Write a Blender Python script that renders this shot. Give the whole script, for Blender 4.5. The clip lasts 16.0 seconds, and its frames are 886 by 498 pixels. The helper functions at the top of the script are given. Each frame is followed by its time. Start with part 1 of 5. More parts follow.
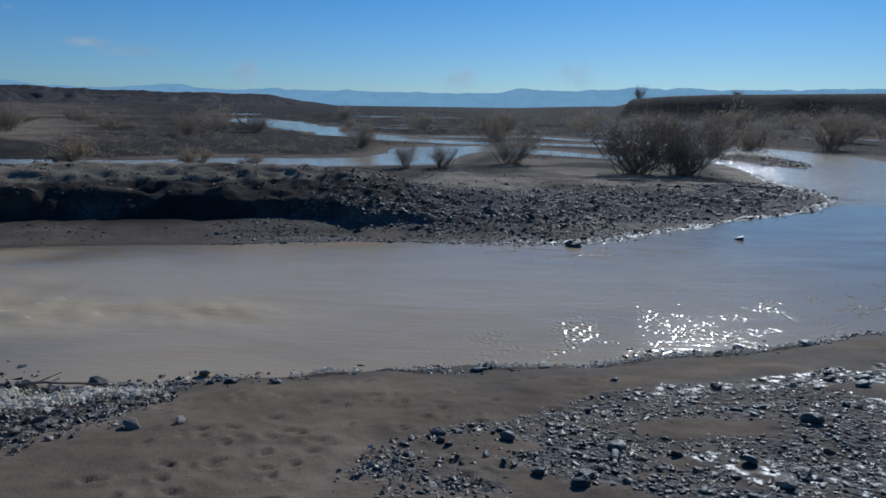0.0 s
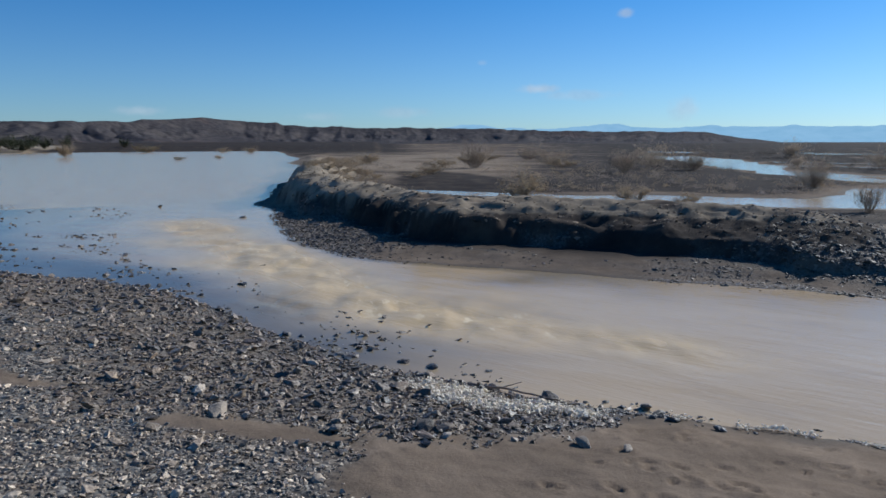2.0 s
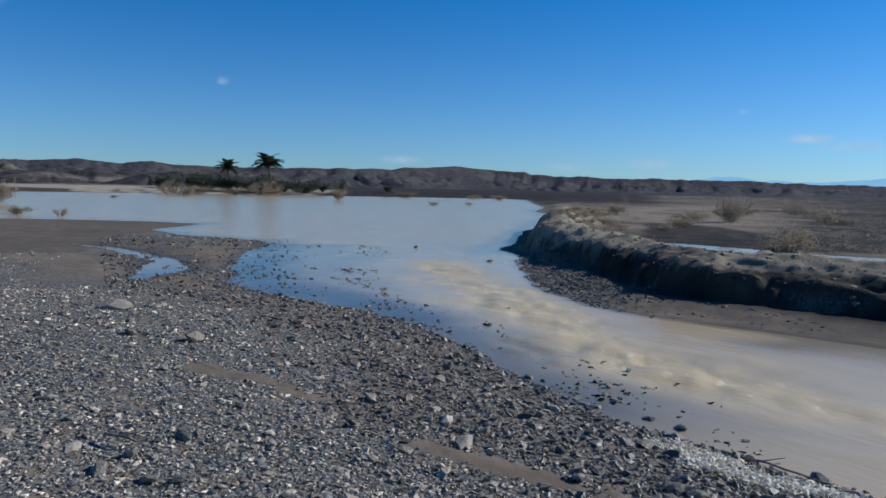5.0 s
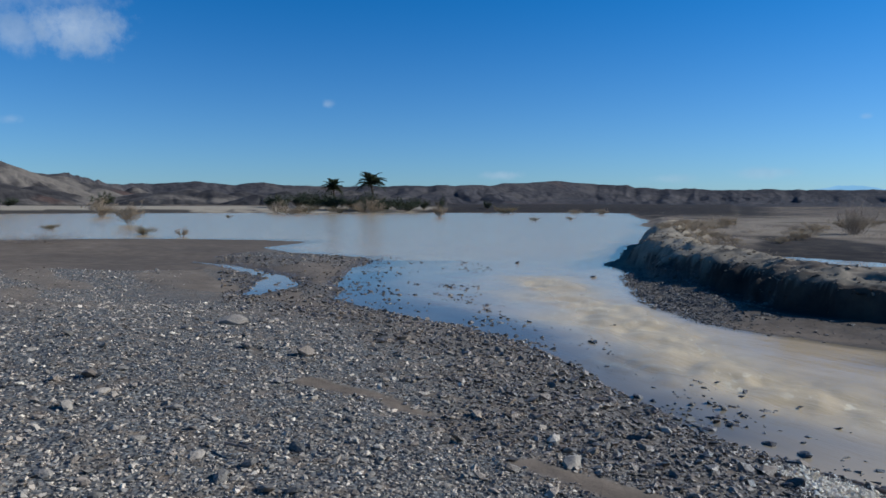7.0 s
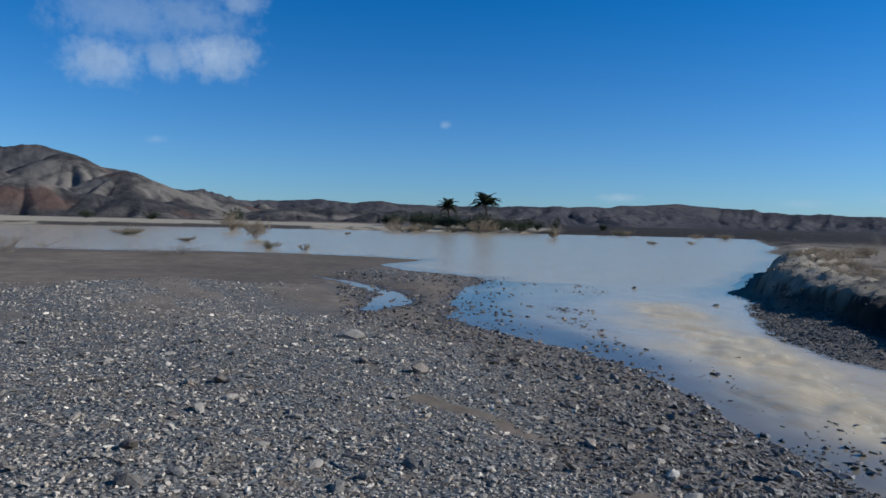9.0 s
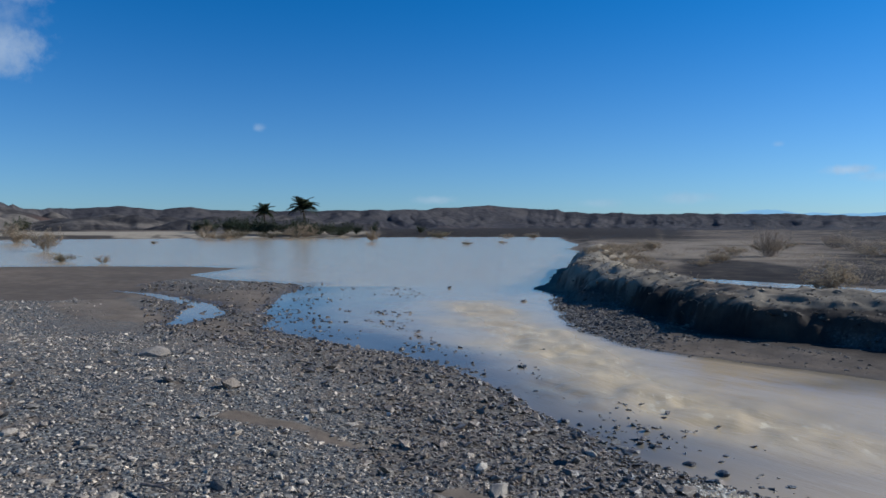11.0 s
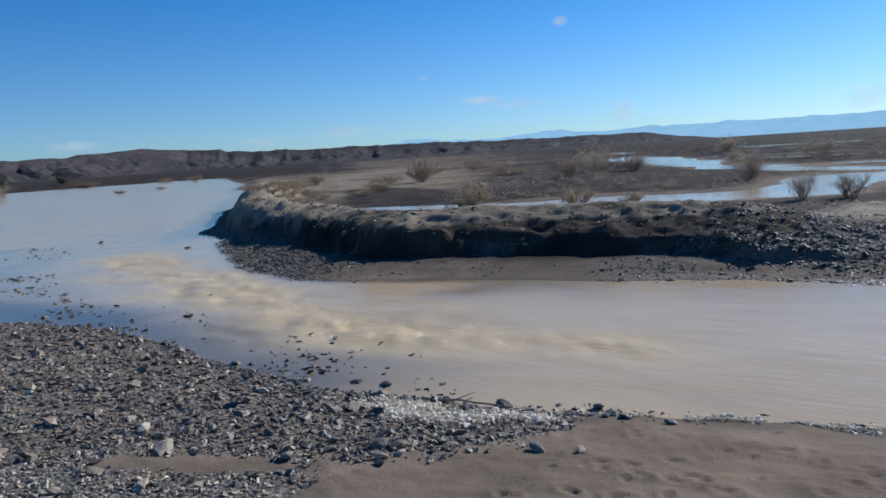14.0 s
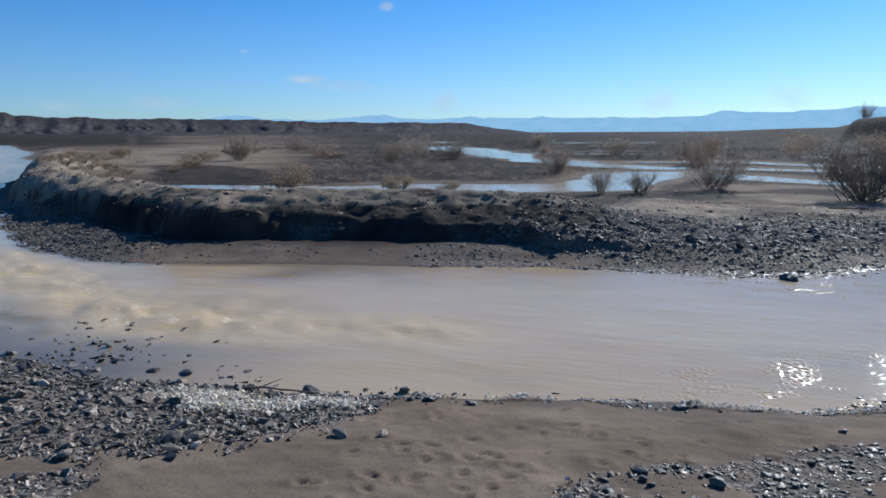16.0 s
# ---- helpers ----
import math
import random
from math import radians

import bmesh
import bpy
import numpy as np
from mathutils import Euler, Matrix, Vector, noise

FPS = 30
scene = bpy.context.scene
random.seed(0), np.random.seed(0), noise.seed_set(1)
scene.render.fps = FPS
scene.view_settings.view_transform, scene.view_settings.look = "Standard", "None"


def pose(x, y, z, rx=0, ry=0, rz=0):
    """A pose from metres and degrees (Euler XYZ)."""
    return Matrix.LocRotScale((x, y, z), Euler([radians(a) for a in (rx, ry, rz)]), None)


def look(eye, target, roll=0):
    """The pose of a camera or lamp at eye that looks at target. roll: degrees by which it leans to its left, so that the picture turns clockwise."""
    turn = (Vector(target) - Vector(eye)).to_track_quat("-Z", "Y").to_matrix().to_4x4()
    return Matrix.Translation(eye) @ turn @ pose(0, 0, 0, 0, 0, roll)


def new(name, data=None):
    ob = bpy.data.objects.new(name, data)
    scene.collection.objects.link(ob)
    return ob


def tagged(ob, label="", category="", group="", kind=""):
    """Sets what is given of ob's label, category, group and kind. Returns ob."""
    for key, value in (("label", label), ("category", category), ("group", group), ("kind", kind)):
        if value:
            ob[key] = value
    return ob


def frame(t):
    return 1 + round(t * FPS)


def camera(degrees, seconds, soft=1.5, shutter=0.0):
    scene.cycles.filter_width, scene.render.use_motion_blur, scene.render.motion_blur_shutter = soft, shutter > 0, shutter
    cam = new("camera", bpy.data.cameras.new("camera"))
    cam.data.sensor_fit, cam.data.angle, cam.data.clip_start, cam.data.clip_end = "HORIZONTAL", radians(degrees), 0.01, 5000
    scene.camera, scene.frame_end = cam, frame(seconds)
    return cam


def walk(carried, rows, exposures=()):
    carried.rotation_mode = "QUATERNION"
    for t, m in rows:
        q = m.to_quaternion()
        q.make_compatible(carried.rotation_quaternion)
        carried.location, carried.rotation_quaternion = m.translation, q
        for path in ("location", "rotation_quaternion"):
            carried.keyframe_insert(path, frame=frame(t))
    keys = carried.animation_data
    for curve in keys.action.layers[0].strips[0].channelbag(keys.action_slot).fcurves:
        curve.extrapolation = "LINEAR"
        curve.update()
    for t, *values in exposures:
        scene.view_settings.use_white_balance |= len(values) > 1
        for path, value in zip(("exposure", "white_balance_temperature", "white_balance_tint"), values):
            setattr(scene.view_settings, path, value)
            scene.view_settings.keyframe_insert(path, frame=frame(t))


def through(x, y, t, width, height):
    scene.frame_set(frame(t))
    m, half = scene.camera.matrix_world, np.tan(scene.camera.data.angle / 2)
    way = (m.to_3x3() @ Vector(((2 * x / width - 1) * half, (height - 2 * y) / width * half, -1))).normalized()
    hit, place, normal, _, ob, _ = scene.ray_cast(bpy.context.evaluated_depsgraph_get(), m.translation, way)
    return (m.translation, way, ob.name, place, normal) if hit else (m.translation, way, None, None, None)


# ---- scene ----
cam = camera(63.5, 16.0, soft=1.6)
PATH = [
    (0.0, (-0.031, 0.019, 1.908), (-0.242, 9.825, -0.037), 0.79),
    (0.5, (-0.070, 0.011, 1.896), (-1.735, 9.701, 0.072), 0.24),
    (1.0, (-0.130, -0.009, 1.894), (-3.123, 9.365, 0.112), -0.12),
    (1.5, (-0.181, -0.050, 1.896), (-4.758, 8.693, 0.278), -0.84),
    (2.0, (-0.218, -0.081, 1.909), (-5.842, 8.056, 0.439), -0.06),
    (2.5, (-0.256, -0.109, 1.915), (-6.746, 7.425, 0.848), -0.65),
    (3.0, (-0.292, -0.145, 1.899), (-7.791, 6.431, 1.172), -0.31),
    (3.2, (-0.301, -0.151, 1.898), (-7.959, 6.242, 1.212), 0.05),
    (5.3, (-0.258, -0.152, 1.882), (-8.423, 5.560, 1.038), 1.01),
    (5.5, (-0.265, -0.158, 1.884), (-8.629, 5.273, 1.139), 0.00),
    (6.0, (-0.260, -0.156, 1.887), (-8.762, 5.065, 1.207), -0.59),
    (6.5, (-0.263, -0.166, 1.885), (-8.901, 4.817, 1.148), -0.08),
    (7.0, (-0.272, -0.179, 1.889), (-9.078, 4.519, 1.268), 0.18),
    (7.5, (-0.274, -0.195, 1.886), (-9.246, 4.200, 1.459), 1.01),
    (8.0, (-0.284, -0.213, 1.889), (-9.434, 3.781, 1.308), 1.44),
    (8.2, (-0.284, -0.219, 1.890), (-9.502, 3.621, 1.357), 1.83),
    (9.3, (-0.268, -0.214, 1.902), (-9.748, 2.983, 1.560), 1.15),
    (10.3, (-0.240, -0.206, 1.915), (-9.573, 3.378, 1.700), 0.06),
    (10.5, (-0.242, -0.192, 1.916), (-9.383, 3.848, 1.572), -0.02),
    (11.0, (-0.237, -0.140, 1.923), (-8.583, 5.361, 1.643), -0.02),
    (11.5, (-0.209, -0.094, 1.913), (-7.267, 6.949, 1.155), -0.99),
    (12.0, (-0.177, -0.051, 1.904), (-6.131, 7.894, 0.712), -1.42),
    (12.5, (-0.174, -0.045, 1.903), (-5.465, 8.349, 0.665), -2.60),
    (13.0, (-0.167, -0.035, 1.903), (-5.471, 8.339, 0.583), -2.66),
    (13.5, (-0.165, -0.036, 1.903), (-5.470, 8.338, 0.582), -2.67),
    (14.0, (-0.156, -0.026, 1.903), (-5.249, 8.482, 0.609), -3.71),
    (14.5, (-0.143, -0.022, 1.894), (-4.982, 8.639, 0.637), -3.65),
    (15.0, (-0.113, -0.003, 1.890), (-4.012, 9.093, 0.455), -3.51),
    (15.5, (-0.107, 0.018, 1.889), (-3.406, 9.344, 0.422), -2.00),
    (16.0, (-0.095, 0.032, 1.902), (-2.914, 9.492, 0.302), -0.34),
]
EXPOSURES = [(0.0, -0.58, 5350, 6), (0.5, -0.33, 5500, 6), (1.0, -0.08, 5600, 6), (2.0, 0.07, 5750, 7), (3.0, 0.02, 5500, 6), (8.0, 0.02, 5400, 5), (10.5, -0.06, 5350, 5), (11.0, 0.02, 5450, 6), (12.0, 0.12, 5650, 7), (15.0, 0.17, 5700, 8), (16.0, 0.17, 5650, 8)]
walk(cam, [(t, look(eye, target, roll)) for t, eye, target, roll in PATH], EXPOSURES)

# ---- world and sun ----
SUN_AZ, SUN_EL = -20.0, 29.5          # degrees, azimuth counted to the left of +y


def heading(az, el=0.0):
    a, e = radians(az), radians(el)
    return Vector((-math.sin(a) * math.cos(e), math.cos(a) * math.cos(e), math.sin(e)))


class Nodes:
    """A thin wrapper that makes and wires shader nodes."""

    def __init__(self, tree):
        self.tree = tree
        tree.nodes.clear()

    def add(self, kind, inputs=(), **settings):
        node = self.tree.nodes.new(kind)
        for key, value in settings.items():
            setattr(node, key, value)
        for key, value in dict(inputs).items():
            self.wire(value, node.inputs[key])
        return node

    def wire(self, value, socket):
        if isinstance(value, bpy.types.NodeSocket):
            self.tree.links.new(value, socket)
        else:
            socket.default_value = value

    def math(self, op, a, b=0.0, c=0.0, clamp=False):
        return self.add("ShaderNodeMath", {0: a, 1: b, 2: c}, operation=op, use_clamp=clamp).outputs[0]

    def mix(self, fac, a, b, blend="MIX"):
        node = self.add("ShaderNodeMix", data_type="RGBA", blend_type=blend)
        self.wire(fac, node.inputs[0])
        self.wire(a, node.inputs[6])
        self.wire(b, node.inputs[7])
        return node.outputs[2]

    def ramp(self, fac, stops, interpolation="LINEAR"):
        node = self.add("ShaderNodeValToRGB", {0: fac})
        node.color_ramp.interpolation = interpolation
        marks = node.color_ramp.elements
        while len(marks) < len(stops):
            marks.new(1.0)
        for mark, (at, colour) in zip(marks, stops):
            mark.position = at
            mark.color = (*colour, 1.0) if isinstance(colour, tuple) else (colour, colour, colour, 1.0)
        return node.outputs[0]

    def span(self, value, a, b, c=0.0, d=1.0):
        return self.add("ShaderNodeMapRange", {0: value, 1: a, 2: b, 3: c, 4: d}, interpolation_type="SMOOTHSTEP").outputs[0]

    def noise(self, vector, scale, detail=4.0, rough=0.55, warp=0.0):
        return self.add("ShaderNodeTexNoise", {"Vector": vector, "Scale": scale, "Detail": detail, "Roughness": rough, "Distortion": warp}).outputs[0]


# azimuth, elevation, half width, half height (degrees), strength
CLOUDS = [(88.9, 12.1, 3.7, 1.9, 0.85), (92.4, 11.4, 1.9, 1.6, 0.62), (96.2, 11.0, 3.6, 1.9, 0.75), (90.5, 14.6, 5.0, 1.9, 0.42), (95.0, 14.2, 6.0, 2.3, 0.42), (86.8, 15.9, 2.2, 1.1, 0.55), (92.8, 5.7, 0.9, 0.4, 0.3),
          (27.2, 4.1, 1.7, 0.40, 0.8), (24.2, 3.6, 3.2, 0.45, 0.4), (20.8, 9.5, 0.55, 0.35, 0.75), (16.2, 2.5, 1.3, 0.9, 0.5), (0.0, 2.3, 1.6, 1.1, 0.5), (-8.5, 2.6, 2.2, 1.2, 0.35), (57.3, 2.3, 1.9, 0.40, 0.5),
          (71.0, 7.75, 0.6, 0.4, 0.4), (38.0, 2.3, 2.2, 0.5, 0.4), (44.5, 2.0, 2.0, 0.4, 0.3), (31.6, 6.1, 0.5, 0.25, 0.3)]


def make_world():
    world = bpy.data.worlds.new("sky")
    scene.world = world
    world.use_nodes = True
    n = Nodes(world.node_tree)
    sky = n.add("ShaderNodeTexSky", sky_type="NISHITA", sun_disc=False, sun_elevation=radians(SUN_EL), sun_rotation=radians(-SUN_AZ),
                altitude=900.0, air_density=1.0, dust_density=0.35, ozone_density=3.0)
    way = n.add("ShaderNodeTexCoord").outputs["Generated"]
    split = n.add("ShaderNodeSeparateXYZ", {0: way})
    az = n.math("DEGREES", n.math("ARCTAN2", n.math("MULTIPLY", split.outputs[0], -1.0), split.outputs[1]))
    el = n.math("DEGREES", n.math("ARCSINE", split.outputs[2]))
    billow = n.noise(way, 28.0, 6.0, 0.62)
    fine = n.noise(way, 90.0, 4.0, 0.6)
    rough = n.math("ADD", n.math("MULTIPLY", n.math("SUBTRACT", billow, 0.5), 2.2), n.math("MULTIPLY", n.math("SUBTRACT", fine, 0.5), 0.9))
    total = 0.0
    for a, e, w, h, strength in CLOUDS:
        u = n.math("DIVIDE", n.math("SUBTRACT", az, a), w)
        v = n.math("DIVIDE", n.math("SUBTRACT", el, e), h)
        r = n.math("SQRT", n.math("ADD", n.math("MULTIPLY", u, u), n.math("MULTIPLY", v, v)))
        mask = n.math("MULTIPLY", n.span(n.math("ADD", r, n.math("MULTIPLY", rough, 0.8)), 1.2, 0.1), strength)
        total = n.math("MAXIMUM", total, mask)
    cloud = n.ramp(billow, [(0.3, (5.0, 5.7, 6.6)), (0.62, (7.8, 8.1, 8.4))])
    tone = n.mix(n.span(el, 1.0, 20.0), (0.70, 0.93, 1.18, 1.0), (0.19, 0.79, 1.24, 1.0))
    tint = n.mix(1.0, sky.outputs[0], tone, "MULTIPLY")
    colour = n.mix(n.math("MULTIPLY", total, 0.72), tint, cloud)
    back = n.add("ShaderNodeBackground", {"Color": colour, "Strength": 0.075})
    n.add("ShaderNodeOutputWorld", {0: back.outputs[0]})


make_world()
sun_data = bpy.data.lights.new("sun", "SUN")
sun_data.energy, sun_data.angle, sun_data.color = 4.9, radians(0.53), (1.0, 0.93, 0.83)
sun = new("sun", sun_data)
sun.matrix_world = look(heading(SUN_AZ, SUN_EL) * 50, (0, 0, 0))

# ---- materials ----


def material(name):
    mat = bpy.data.materials.new(name)
    mat.use_nodes = True
    n = Nodes(mat.node_tree)
    shader = n.add("ShaderNodeBsdfPrincipled")
    n.add("ShaderNodeOutputMaterial", {0: shader.outputs[0]})
    return mat, n, shader


def place(n):
    return n.add("ShaderNodeNewGeometry").outputs["Position"]


def bump(n, shader, height, strength, distance):
    node = n.add("ShaderNodeBump", {"Strength": strength, "Distance": distance, "Height": height})
    n.wire(node.outputs[0], shader.inputs["Normal"])


def flag(n, name):
    return n.add("ShaderNodeAttribute", attribute_name=name).outputs["Fac"]


def ground_material():
    mat, n, shader = material("river_ground")
    p = place(n)
    gravel, wet, dark = flag(n, "gravel"), flag(n, "wet"), flag(n, "soil_shade")
    broad, mid, fine = n.noise(p, 0.35, 4.0), n.noise(p, 2.2, 5.0, 0.6), n.noise(p, 70.0, 3.0, 0.7)
    sand = n.ramp(mid, [(0.3, (0.135, 0.101, 0.072)), (0.5, (0.185, 0.139, 0.10)), (0.72, (0.25, 0.19, 0.138))])
    sand = n.mix(n.span(broad, 0.35, 0.7, 0.0, 0.5), sand, (0.10, 0.078, 0.06, 1.0))
    sand = n.mix(0.35, sand, n.ramp(fine, [(0.3, 0.35), (0.7, 0.75)]), "OVERLAY")
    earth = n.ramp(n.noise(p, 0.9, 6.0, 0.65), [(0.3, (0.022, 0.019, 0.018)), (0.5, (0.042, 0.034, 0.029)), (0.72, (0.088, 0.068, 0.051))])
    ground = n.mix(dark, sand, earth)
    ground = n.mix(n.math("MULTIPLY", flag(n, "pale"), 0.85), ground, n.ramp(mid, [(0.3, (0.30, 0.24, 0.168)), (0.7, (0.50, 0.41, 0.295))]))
    big = n.add("ShaderNodeTexVoronoi", {"Vector": p, "Scale": 24.0})
    small = n.add("ShaderNodeTexVoronoi", {"Vector": p, "Scale": 52.0})
    tone = n.ramp(n.add("ShaderNodeSeparateColor", {0: big.outputs["Color"]}).outputs[0], [(0.0, (0.058, 0.055, 0.052)), (0.55, (0.135, 0.125, 0.112)), (0.85, (0.21, 0.19, 0.165)), (1.0, (0.32, 0.295, 0.255))])
    tone2 = n.ramp(n.add("ShaderNodeSeparateColor", {0: small.outputs["Color"]}).outputs[1], [(0.0, (0.05, 0.05, 0.052)), (0.6, (0.115, 0.11, 0.105)), (1.0, (0.25, 0.235, 0.21))])
    pebbles = n.mix(n.span(mid, 0.4, 0.6), tone, tone2)
    cover = n.math("MULTIPLY", gravel, n.span(n.noise(p, 5.5, 4.0, 0.6), 0.28, 0.55))
    colour = n.mix(cover, ground, pebbles)
    damp = n.math("MULTIPLY", wet, n.span(mid, 0.25, 0.6, 0.75, 1.0))
    colour = n.mix(n.math("MULTIPLY", damp, 0.62), colour, (0.035, 0.03, 0.026, 1.0))
    n.wire(colour, shader.inputs["Base Color"])
    film = n.math("MULTIPLY", n.span(n.noise(p, 13.0, 4.0, 0.6), 0.50, 0.60), n.math("MULTIPLY", n.span(wet, 0.3, 0.6), n.span(gravel, 0.02, 0.2)))
    n.wire(n.math("SUBTRACT", n.math("SUBTRACT", 0.95, n.math("MULTIPLY", damp, 0.15)), n.math("MULTIPLY", film, 0.5)), shader.inputs["Roughness"])
    n.wire(n.math("ADD", n.math("ADD", 0.04, n.math("MULTIPLY", damp, 0.06)), n.math("MULTIPLY", film, 0.5)), shader.inputs["Specular IOR Level"])
    lumps = n.math("ADD", n.math("MULTIPLY", n.math("SUBTRACT", 1.0, big.outputs["Distance"]), cover), n.math("MULTIPLY", fine, 0.12))
    lumps = n.math("ADD", lumps, n.math("MULTIPLY", n.noise(p, 9.0, 4.0), 0.4))
    bump(n, shader, lumps, 0.8, 0.03)
    return mat


def stone_material(name, warm=0.0, lift=1.0, rough=0.7, gloss=0.18):
    mat, n, shader = material(name)
    geo = n.add("ShaderNodeNewGeometry")
    pick = n.math("FRACT", n.math("ADD", geo.outputs["Random Per Island"], n.add("ShaderNodeObjectInfo").outputs["Random"]))
    stops = [(0.0, (0.055, 0.057, 0.059)), (0.25, (0.105, 0.106, 0.105)), (0.55, (0.19, 0.187, 0.178)), (0.8, (0.275, 0.263, 0.245)), (0.93, (0.33, 0.316, 0.292)), (1.0, (0.40, 0.385, 0.355))]
    stops = [(a, (r * lift * (1 + warm), g * lift, b * lift * (1 - warm))) for a, (r, g, b) in stops]
    base = n.ramp(pick, stops)
    brown = n.span(n.math("FRACT", n.math("MULTIPLY", pick, 17.3)), 0.62, 0.8)
    base = n.mix(n.math("MULTIPLY", brown, 0.45), base, (0.19, 0.135, 0.095, 1.0))
    p = place(n)
    mottle = n.noise(p, 60.0, 4.0, 0.65)
    base = n.mix(0.5, base, n.ramp(mottle, [(0.3, 0.3), (0.7, 0.75)]), "OVERLAY")
    n.wire(base, shader.inputs["Base Color"])
    shader.inputs["Roughness"].default_value = rough
    shader.inputs["Specular IOR Level"].default_value = gloss
    bump(n, shader, n.math("ADD", mottle, n.noise(p, 22.0, 3.0, 0.6)), 0.6, 0.012)
    return mat


def water_material():
    mat, n, shader = material("silty_water")
    p = place(n)
    silt, rapid, wind = flag(n, "silt"), flag(n, "rapid"), flag(n, "wind")
    stretched = n.add("ShaderNodeMapping", {"Vector": p, "Scale": (0.55, 1.5, 1.0), "Rotation": (0, 0, radians(8))}).outputs[0]
    turned = n.add("ShaderNodeMapping", {"Vector": p, "Rotation": (0, 0, radians(40))}).outputs[0]
    crossways = n.add("ShaderNodeMapping", {"Vector": turned, "Scale": (0.45, 1.1, 1.0)}).outputs[0]
    streak = n.noise(stretched, 0.9, 5.0, 0.6, 0.6)
    mud = n.ramp(streak, [(0.25, (0.485, 0.355, 0.208)), (0.55, (0.52, 0.382, 0.224)), (0.8, (0.555, 0.41, 0.24))])
    mud = n.mix(n.math("MULTIPLY", rapid, 0.6), mud, (0.565, 0.41, 0.21, 1.0))
    mud = n.mix(n.math("MULTIPLY", n.math("MULTIPLY", n.math("POWER", rapid, 2.5), 0.6), n.span(n.noise(crossways, 2.9, 4.0, 0.6, 0.3), 0.5, 0.64)), mud, (0.70, 0.51, 0.26, 1.0))
    spots = n.math("MULTIPLY", n.span(n.noise(crossways, 8.0, 3.0, 0.6, 0.2), 0.57, 0.65), n.span(n.noise(p, 0.8, 2.0), 0.45, 0.6))
    mud = n.mix(n.math("MULTIPLY", n.math("MULTIPLY", n.math("POWER", rapid, 2.0), 0.8), spots), mud, (0.80, 0.66, 0.43, 1.0))
    colour = n.mix(n.math("MULTIPLY", silt, n.span(streak, 0.2, 0.5, 0.85, 1.0)), (0.092, 0.086, 0.073, 1.0), mud)
    n.wire(colour, shader.inputs["Base Color"])
    shader.inputs["IOR"].default_value = 1.33
    shader.inputs["Specular IOR Level"].default_value = 0.26
    ruffled = n.math("ADD", n.span(wind, 1.6, 4.0, 0.0, 0.04), n.math("ADD", n.span(wind, 0.3, 1.0, 0.0, 0.055), n.span(n.add("ShaderNodeSeparateXYZ", {0: p}).outputs[0], -24.0, -15.0, 0.12, 0.0)))
    n.wire(n.math("ADD", n.math("ADD", 0.025, ruffled), n.math("MULTIPLY", rapid, 0.3)), shader.inputs["Roughness"])
    swell = n.noise(stretched, 1.6, 3.0, 0.5, 0.4)
    lines = n.add("ShaderNodeMapping", {"Vector": p, "Scale": (0.8, 4.2, 1.0), "Rotation": (0, 0, radians(10))}).outputs[0]
    ripple = n.noise(lines, 3.2, 4.0, 0.6, 0.5)
    patch = n.span(n.noise(p, 2.4, 3.0), 0.45, 0.63)
    fizz = n.math("MULTIPLY", n.math("SUBTRACT", n.noise(p, 24.0, 0.0, 0.5), 0.5), n.math("MULTIPLY", patch, n.span(wind, 0.25, 1.0, 0.0, 1.0)))
    moving = n.math("ADD", n.math("ADD", 0.3, n.math("MULTIPLY", silt, 0.35)), n.math("MULTIPLY", rapid, 0.25))
    breeze = n.math("MULTIPLY", n.noise(p, 6.0, 2.0), n.span(n.add("ShaderNodeSeparateXYZ", {0: p}).outputs[0], -24.0, -15.0, 1.0, 0.0))
    swell = n.math("ADD", swell, n.math("MULTIPLY", breeze, 1.1))
    waves = n.math("ADD", n.math("MULTIPLY", swell, 0.25), n.math("ADD", n.math("MULTIPLY", ripple, 0.16), n.math("ADD", n.math("MULTIPLY", fizz, 0.55), n.math("MULTIPLY", n.noise(p, 4.6, 3.0, 0.6), n.span(wind, 1.6, 4.0, 0.0, 0.9)))))
    bump(n, shader, n.math("MULTIPLY", waves, moving), 1.0, 0.05)
    return mat


def hill_material(name, dark, light, pale):
    mat, n, shader = material(name)
    p = place(n)
    a, b = n.noise(p, 0.035, 5.0, 0.6), n.noise(p, 0.25, 6.0, 0.65)
    colour = n.mix(n.span(b, 0.3, 0.75), dark, light)
    colour = n.mix(n.math("MULTIPLY", n.span(a, 0.50, 0.62), pale), colour, (0.33, 0.27, 0.21, 1.0))
    colour = n.mix(n.math("MULTIPLY", n.span(n.noise(p, 0.022, 2.0), 0.60, 0.68), pale), colour, (0.17, 0.085, 0.055, 1.0))
    n.wire(colour, shader.inputs["Base Color"])
    shader.inputs["Roughness"].default_value = 0.95
    shader.inputs["Specular IOR Level"].default_value = 0.04
    bump(n, shader, b, 0.6, 1.5)
    return mat


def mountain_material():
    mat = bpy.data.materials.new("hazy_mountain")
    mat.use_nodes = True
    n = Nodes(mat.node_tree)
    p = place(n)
    # Aerial haze is put into the colour, and the range glows without the sun.
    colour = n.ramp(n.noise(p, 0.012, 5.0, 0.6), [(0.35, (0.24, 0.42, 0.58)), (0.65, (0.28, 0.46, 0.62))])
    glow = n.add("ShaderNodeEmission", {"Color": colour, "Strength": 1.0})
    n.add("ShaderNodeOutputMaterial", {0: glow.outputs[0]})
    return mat


